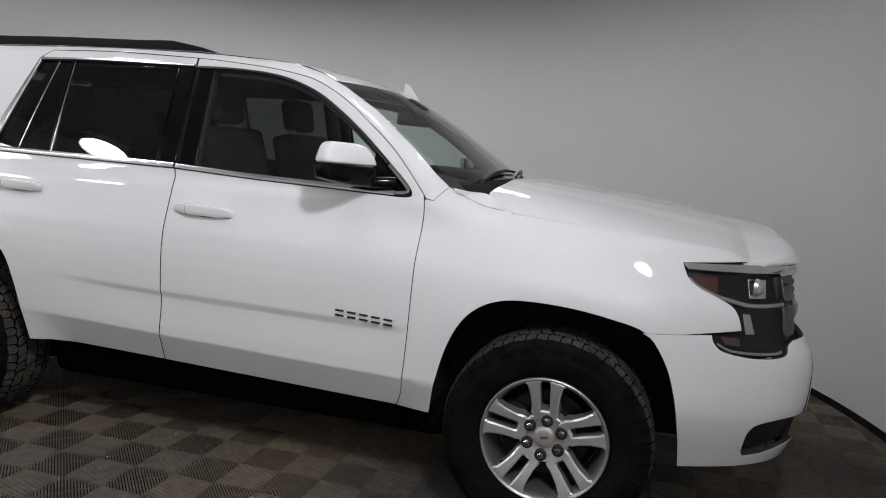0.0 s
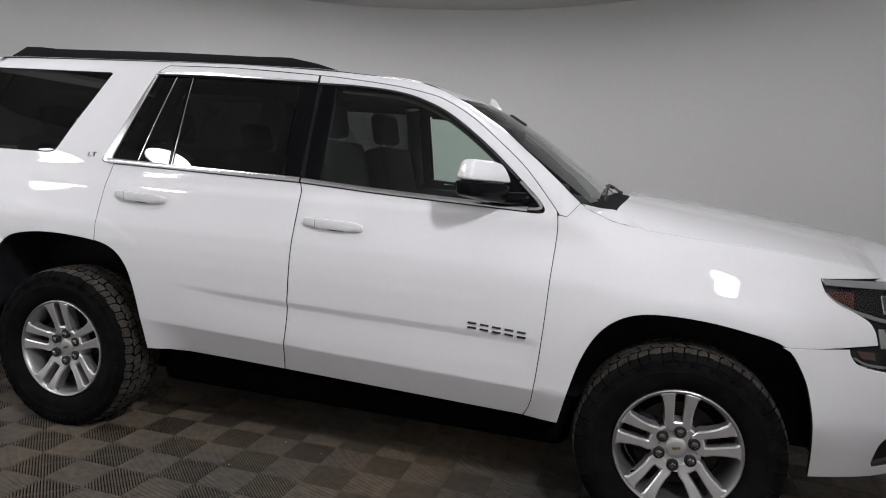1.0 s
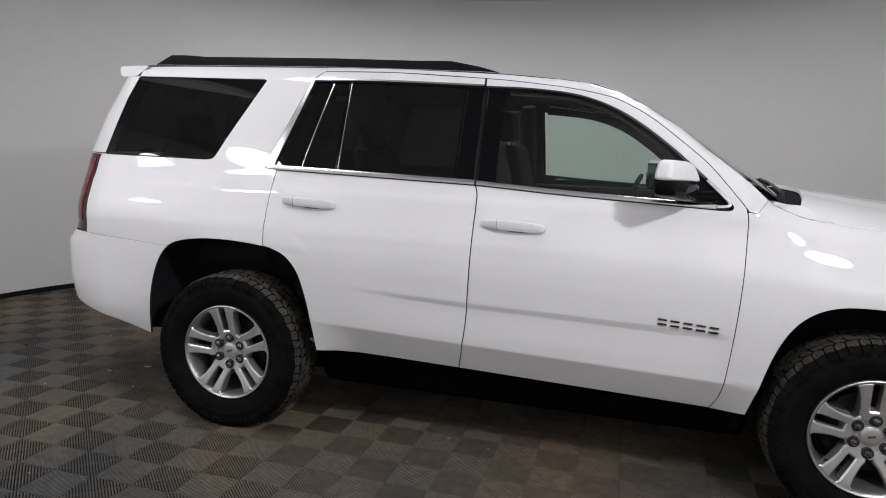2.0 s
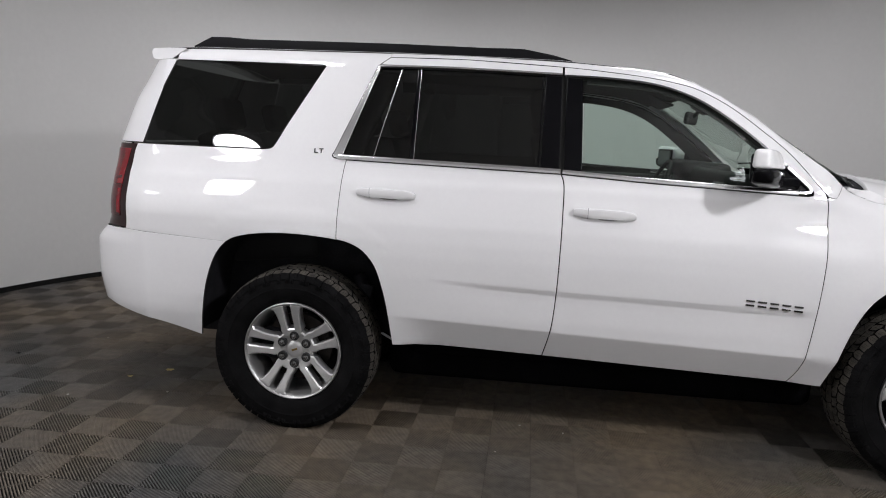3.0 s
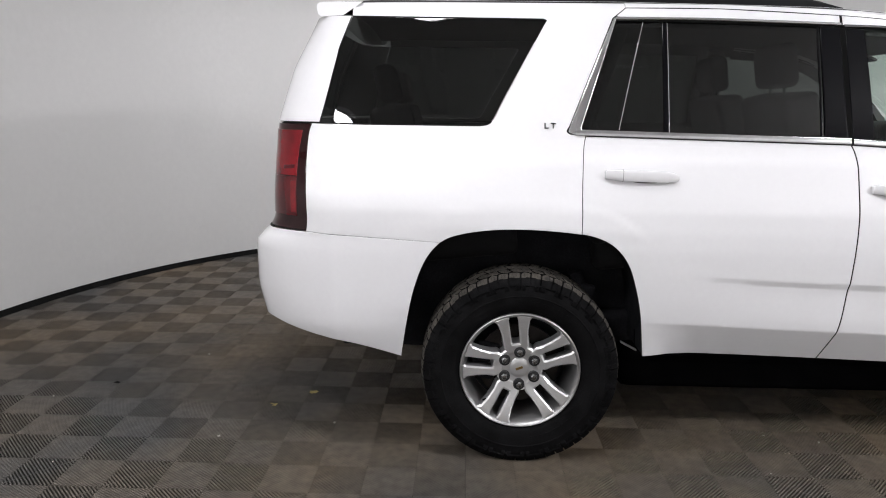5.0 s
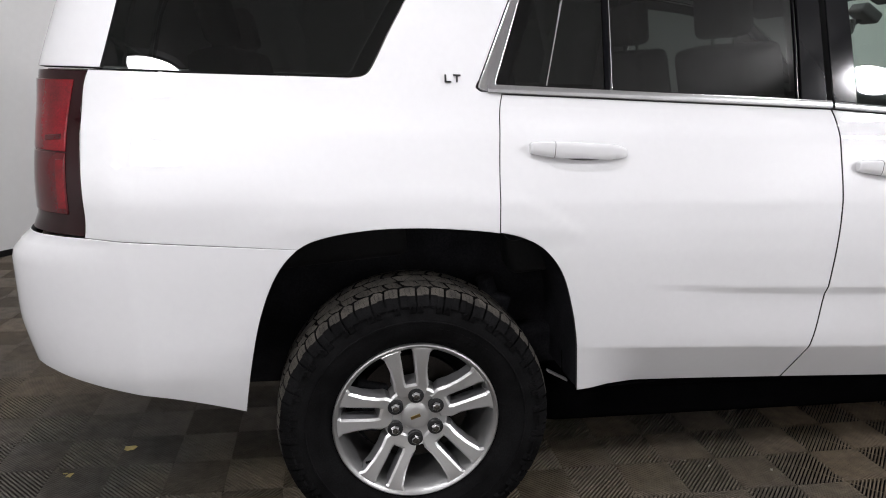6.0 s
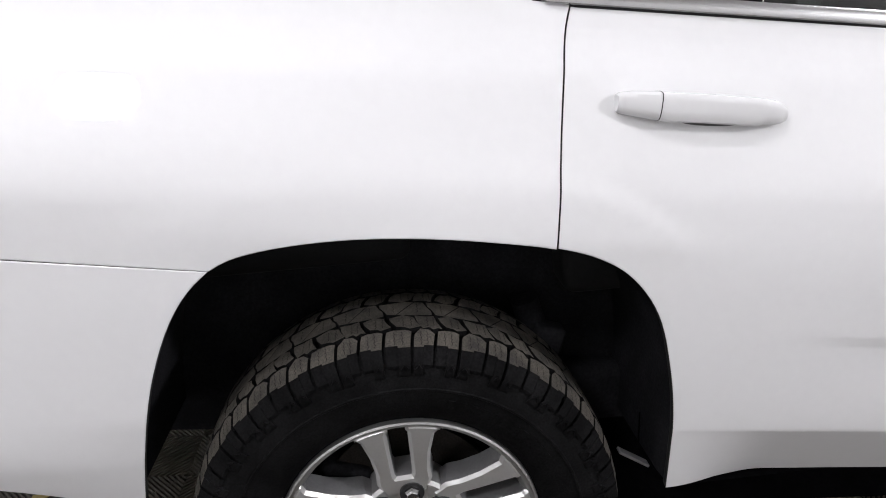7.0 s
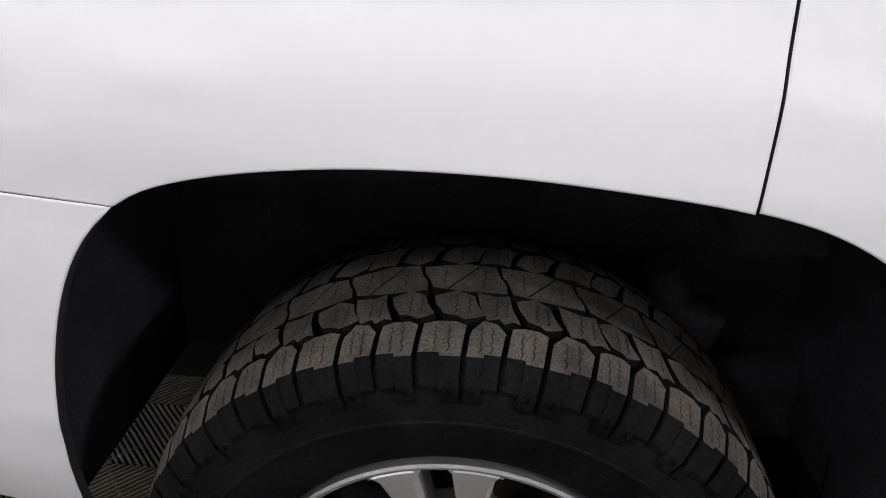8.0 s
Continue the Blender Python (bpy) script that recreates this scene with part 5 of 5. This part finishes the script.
# arch liners, floor pan, running gear, and added blocks for the shade beneath
for s in (-1, 1):
    for cx, half, high, z0 in ((0.0, .49, .55, .43), (2.955, .475, .52, .40)):
        bm = bmesh.new()
        rows = []
        a = np.linspace(0, math.pi, 49)
        px = cx - (half + .014) * np.sign(np.cos(a)) * np.abs(np.cos(a)) ** (2 / 2.9)
        pz = z0 + .02 + (high - .006) * np.abs(np.sin(a)) ** (2 / 2.9)
        for x, z in zip(px, pz):
            yo = float(width(x, max(z, .45))) - .020
            rows.append([bm.verts.new((x, s * y, z)) for y in (yo, .82, .70, .58)])
        for p, q in zip(rows, rows[1:]):
            for k in range(3):
                bm.faces.new((p[k], p[k + 1], q[k + 1], q[k]))
        bm.faces.new([r[3] for r in rows])
        part("arch_liner", bm, LINER, car, "black wheel arch liner", smooth=True)
part("floor_pan", rounded_box((4.3, 1.12, .16), .03, (1.35, 0, .52)), LINER, car, "dark underside")
# three added black blocks keep light out and darken the view underneath
part("under_shield", rounded_box((1.80, 1.60, .12), .03, (1.47, 0, .43)), UNDER, car, "added black block for the shade between the axles")
part("rear_subframe", rounded_box((.76, 1.30, .24), .06, (.08, 0, .37)), UNDER, car, "added black block for the shade between the rear wheels", smooth=True)
part("gearbox_guard", rounded_box((2.08, 1.56, .18), .07, (1.475, 0, .330)), UNDER, car, "added low black block for the shade under the car", smooth=True)
for s in (-1, 1):
    part("frame_rail", rounded_box((4.4, .09, .13), .015, (1.4, s * .50, .40)), LINER, car, "dark frame rail")
    part("shock_absorber", tube([(.36, s * .68, .46), (.25, s * .68, .74)], .030, 14), LINER, car, "black shock absorber", smooth=True)
    part("trailing_arm", rounded_box((.50, .10, .16), .04, (.34, s * .60, .47)), LINER, car, "dark trailing arm", smooth=True)
    part("spring_bracket", rounded_box((.07, .05, .06), .01, (.30, s * .70, .66), (0, 12, 0)), LINER, car, "dark bracket", smooth=True)
    part("arch_tab", rounded_box((.075, .02, .006), .002, (.455, s * .88, .475), (0, 28, 0)), SILVER, car, "bare metal tab behind the rear wheel")
part("rear_axle", tube([(0, -.78, .39), (0, 0, .39), (0, .78, .39)], .05, 14), LINER, car, "dark rear axle", smooth=True)
part("front_axle", tube([(2.946, -.78, .39), (2.946, 0, .42), (2.946, .78, .39)], .04, 14), LINER, car, "dark drive shafts", smooth=True)
part("fuel_tank", rounded_box((1.1, .5, .2), .05, (.95, -.3, .42)), LINER, car, "dark tank under the floor", smooth=True)

# ---- cabin ----
sheet("headliner", line([(-.75, -.64), (1.55, -.64), (1.86, -.66), (1.92, 0), (1.86, .66), (1.55, .64), (-.75, .64)]), lambda u, v: roof_map(u, v) - np.array([0, 0, .045]), HEADLINER, car, (0, 0, -1), "grey cloth headliner", res=.12, depth=.004)
part("cabin_floor", rounded_box((3.4, 1.08, .05), .01, (.75, 0, .62)), CABIN, car, "dark cabin floor")
for s in (-1, 1):
    for x0, x1 in ((.25, 1.22), (1.27, 2.36)):
        part("door_lining", rounded_box((x1 - x0, .05, .66 if x0 > 1 else .26), .02, ((x0 + x1) / 2, s * .845, .94 if x0 > 1 else 1.15)), CABIN, car, "dark door lining", smooth=True)
    part("side_lining", rounded_box((1.05, .05, .31), .02, (-.32, s * .83, 1.19)), CABIN, car, "dark luggage space lining", smooth=True)
    for a, b, r in (((1.245, .80, 1.30), (1.235, .635, 1.78), .045), ((.21, .78, 1.34), (.38, .61, 1.77), .055)):
        part("pillar_lining", tube([(a[0], s * a[1], a[2]), ((a[0] + b[0]) / 2, s * (a[1] + b[1]) / 2, (a[2] + b[2]) / 2 + (.02 if r < .04 else 0)), (b[0], s * b[1], b[2])], r, 12), CABIN if r > .04 else HEADLINER, car, "pillar lining", smooth=True)


def seat_cushion(name, size, at, turn, parent, label="", bevel=.045):
    return part(name, rounded_box(size, bevel, at, turn, segments=4), SEAT, parent, label, smooth=True)


def front_seat(y):
    s = new("front_seat")
    s.parent = car
    tagged(s, "dark cloth front seat with head restraint")
    seat_cushion("seat", (.52, .52, .16), (1.52, y, .86), (0, -8, 0), s)
    seat_cushion("backrest", (.15, .50, .64), (1.24, y, 1.20), (0, -14, 0), s)
    seat_cushion("head_restraint", (.10, .27, .19), (1.145, y, 1.63), (0, -10, 0), s)
    for dy in (-.07, .07):
        part("post", tube([(1.175, y + dy, 1.47), (1.155, y + dy, 1.58)], .007, 8), CHROME, s)


def bench(x, z, width_, heads, lean):
    b = new("rear_seat")
    b.parent = car
    tagged(b, "dark cloth bench seat with head restraints")
    seat_cushion("seat", (.50, width_, .15), (x + .28, 0, z), (0, -6, 0), b)
    for y in heads:
        seat_cushion("backrest", (.14, width_ / len(heads) - .02, .58), (x, y, z + .32), (0, lean, 0), b)
        seat_cushion("head_restraint", (.09, .27, .17), (x - .075, y, z + .70), (0, lean, 0), b, bevel=.04)
        for dy in (-.06, .06):
            part("post", tube([(x - .06, y + dy, z + .55), (x - .07, y + dy, z + .65)], .006, 8), CHROME, b)


front_seat(-.40)
front_seat(.40)
bench(.30, .84, 1.36, (-.42, .0, .42)[::2], -16)
bench(-.52, .84, 1.2, (-.36, .36), -14)
dash = new("dashboard")
dash.parent = car
tagged(dash, "dark dashboard under the windscreen")
part("dash_top", rounded_box((.55, 1.62, .22), .06, (2.36, 0, 1.14), (0, 6, 0), segments=4), CABIN, dash, smooth=True)
part("dash_pad", rounded_box((.40, 1.42, .22), .05, (2.255, 0, 1.212), (0, 10, 0), segments=4), CABIN, dash, "dark dashboard pad", smooth=True)
part("air_vent", rounded_box((.03, .22, .07), .012, (2.052, -.52, 1.262), (0, 10, 0)), GLOSSY, dash, "black air vent", smooth=True)
part("hood_cover", rounded_box((.30, .40, .10), .049, (2.16, .40, 1.330), (0, 4, 0), segments=5), CABIN, dash, "instrument hood", smooth=True)
part("dash_lower", rounded_box((.22, 1.55, .40), .05, (2.22, 0, .92)), CABIN, dash, smooth=True)
part("console", rounded_box((1.0, .30, .40), .05, (1.75, 0, .80)), CABIN, dash, "centre console", smooth=True)
wheel_bm = lathe([(.185 + .014 * math.cos(a), .014 * math.sin(a)) for a in np.linspace(0, 2 * math.pi, 12, endpoint=False)], 40, "z", close=True)
wheel_bm.transform(pose(1.90, .40, 1.20, 0, -64, 0))
steer = part("steering_wheel", wheel_bm, CABIN, car, "dark steering wheel", smooth=True)
part("steering_hub", rounded_box((.05, .16, .13), .02, (1.92, .40, 1.195), (0, 26, 0)), CABIN, steer, smooth=True)
for dy in (-.11, .11):
    part("steering_spoke", rounded_box((.02, .12, .035), .008, (1.91, .40 + dy, 1.20), (0, 26, 0)), CABIN, steer, smooth=True)
part("steering_column", tube([(1.93, .40, 1.19), (2.15, .40, 1.10)], .04, 12), CABIN, steer, smooth=True)
mir = part("inner_mirror", rounded_box((.03, .24, .07), .02, (2.01, .065, 1.625), (0, 8, -25)), CABIN, car, "dark rear-view mirror", smooth=True)
part("mirror_stalk", tube([(2.02, .05, 1.635), (2.05, 0, 1.68)], .012, 8), CABIN, mir, smooth=True)
part("sensor_box", rounded_box((.10, .10, .05), .015, (2.045, 0, 1.685), (0, 30, 0)), CABIN, mir, smooth=True)
for s in (-1, 1):
    sheet("pillar_lining", line(keep(GLASS_F, 1.34, 2.33) - (.012, .022), [(2.36, 1.27), (2.43, 1.30)], [(2.33, 1.446), (2.146, 1.585), (1.98, 1.683), (1.858, 1.741), (1.70, 1.782), (1.34, 1.815)]), rail_map(s), HEADLINER, car, (0, s, 0), "grey pillar lining", lift=-.035, depth=.006, res=.05)
for s in (-1, 1):
    bar(np.array([(.20, 1.815), (.60, 1.812), (1.0, 1.805), (1.36, 1.795)]), side_map(s), .065, .008, "roof_lining", HEADLINER, car, (0, s, 0), "grey roof lining edge", lift=-.035)
for y in (-.40, .40):
    part("sun_visor", rounded_box((.16, .40, .014), .006, (1.86, y, 1.735), (0, 24, 0)), CABIN, car, "dark sun visor", smooth=True)


# ---- litter on the floor ----
def dry_leaf(x, y, size, turn, mat, name, label, category):
    bm = bmesh.new()
    rnd = random.Random(int(abs(x * 1000)))
    n = 11
    c = bm.verts.new((0, 0, .006))
    rim = []
    for i in range(n):
        a = 2 * math.pi * i / n
        r = size * (.75 + .5 * rnd.random()) * (1.0 if abs(math.cos(a)) > .5 else .72)
        rim.append(bm.verts.new((r * math.cos(a), r * math.sin(a), .002 + .006 * rnd.random())))
    for i in range(n):
        bm.faces.new((c, rim[i], rim[(i + 1) % n]))
    low = bmesh.ops.extrude_face_region(bm, geom=bm.faces[:])
    for v in low["geom"]:
        if isinstance(v, bmesh.types.BMVert):
            v.co.z -= .0016
    me = bpy.data.meshes.new(name)
    bmesh.ops.recalc_face_normals(bm, faces=bm.faces)
    bm.to_mesh(me)
    bm.free()
    me.materials.append(mat)
    ob = new(name, me)
    ob.matrix_basis = pose(x, y, .0005, 0, 0, turn)
    tagged(ob, label, category, "litter on the tiles")


dry_leaf(-.990, -.352, .021, 20, LEAF, "dry_leaf", "small dry yellow leaf lying on the tiles", "leaf")
dry_leaf(-1.148, -.518, .014, 70, LEAF, "dry_leaf", "curled pale yellow leaf scrap on the tiles", "leaf")
dry_leaf(-1.165, -.505, .008, 10, LEAF, "dry_leaf", "curled pale yellow leaf scrap on the tiles", "leaf")
for x, y, r in ((-2.494, -.733, .014), (-2.277, -.472, .007), (-1.304, -.85, .008), (-.82, -.69, .008), (-1.716, .143, .008), (1.13, -.72, .005), (1.02, -1.05, .005), (-1.9, -1.1, .005), (1.35, -.77, .006)):
    dry_leaf(x, y, r, 40 * x, GRIT, "grit", "small pale scrap of grit on the tiles", "debris")
dry_leaf(-2.044, -.291, .014, 0, RUBBER, "grit", "small black rubber crumb on the tiles", "debris")


# ---- floor tiles: four fields of diagonal ribs each, turned by turns ----
CELL, X0, Y0 = 0.2, -.015, -.065
RIB, GAPW, TALL = .0060, .0058, .012


def field(cx, cy, sign, size=CELL - .0014):
    """Ribs across one square field, cut off at its edges."""
    V, F = [], []
    h = size / 2
    d = np.array([1, sign]) / math.sqrt(2)
    n = np.array([-sign, 1]) / math.sqrt(2)
    step_ = RIB + GAPW
    k = int(size * 1.415 / step_ / 2)

    def cut(off):
        # the ends of the line n * off + t * d within the square
        lo, hi = -9.0, 9.0
        for ax in (0, 1):
            a, b = (-h - n[ax] * off) / d[ax], (h - n[ax] * off) / d[ax]
            lo, hi = max(lo, min(a, b)), min(hi, max(a, b))
        return (n * off + d * lo, n * off + d * hi) if hi > lo else None

    for i in range(-k, k + 1):
        o = i * step_
        a, b = cut(o - RIB / 2), cut(o + RIB / 2)
        if a is None or b is None:
            continue
        c0, c1 = cut(o - RIB / 2 + .0012), cut(o + RIB / 2 - .0012)
        base = len(V)
        for p, z in ((a[0], -TALL), (a[1], -TALL), (a[0], -.0012), (a[1], -.0012), (c0[0], 0), (c0[1], 0), (c1[0], 0), (c1[1], 0), (b[0], -.0012), (b[1], -.0012), (b[0], -TALL), (b[1], -TALL)):
            V.append((cx + p[0], cy + p[1], z))
        for q in range(0, 10, 2):
            F.append((base + q, base + q + 1, base + q + 3, base + q + 2))
    # one cross bar under the ribs
    e = n * (h * 1.38)
    base = len(V)
    for p, z in ((-e - d * .003, -.0027), (-e + d * .003, -.0027), (e + d * .003, -.0027), (e - d * .003, -.0027)):
        V.append((cx + p[0], cy + p[1], z))
    F.append((base, base + 1, base + 2, base + 3))
    return V, F


def tile_data():
    V, F = [], []
    for i in (0, 1):
        for j in (0, 1):
            v, f = field((i + .5) * CELL, (j + .5) * CELL, -1 if (i + j) % 2 == 0 else 1)
            F += [tuple(len(V) + q for q in face) for face in f]
            V += v
    return V, F


TV, TF = tile_data()
tile_me = bpy.data.meshes.new("floor_tile")
tile_me.from_pydata(TV, [], [f[::-1] for f in TF])
tile_me.materials.append(TILE)
tile_me.update()
spots = []
for i in range(-13, 15):
    for j in range(-16, 12):
        x, y = X0 + 2 * CELL * i, Y0 + 2 * CELL * j
        mx, my = x + CELL, y + CELL
        dist = math.hypot(mx - CX, my - CY) if my > CY else math.hypot(mx - CX, my - NEAR) if my < NEAR else abs(mx - CX)
        if dist < RAD + .25:
            spots.append((math.hypot((mx - .6) * .8, my + 1.2), x, y))
spots.sort()
for _, x, y in spots[:290]:
    o = new("tile", tile_me)
    o.parent = floor
    o.location = (x, y, 0)
V, F = [], []
for _, x, y in spots[290:]:
    F += [tuple(len(V) + q for q in f)[::-1] for f in TF]
    V += [(a + x, b + y, c) for a, b, c in TV]
far = mesh_object("far_tiles", V, F, TILE, floor, smooth=False)
tagged(far, "further ribbed grey tiles", kind="stuff")
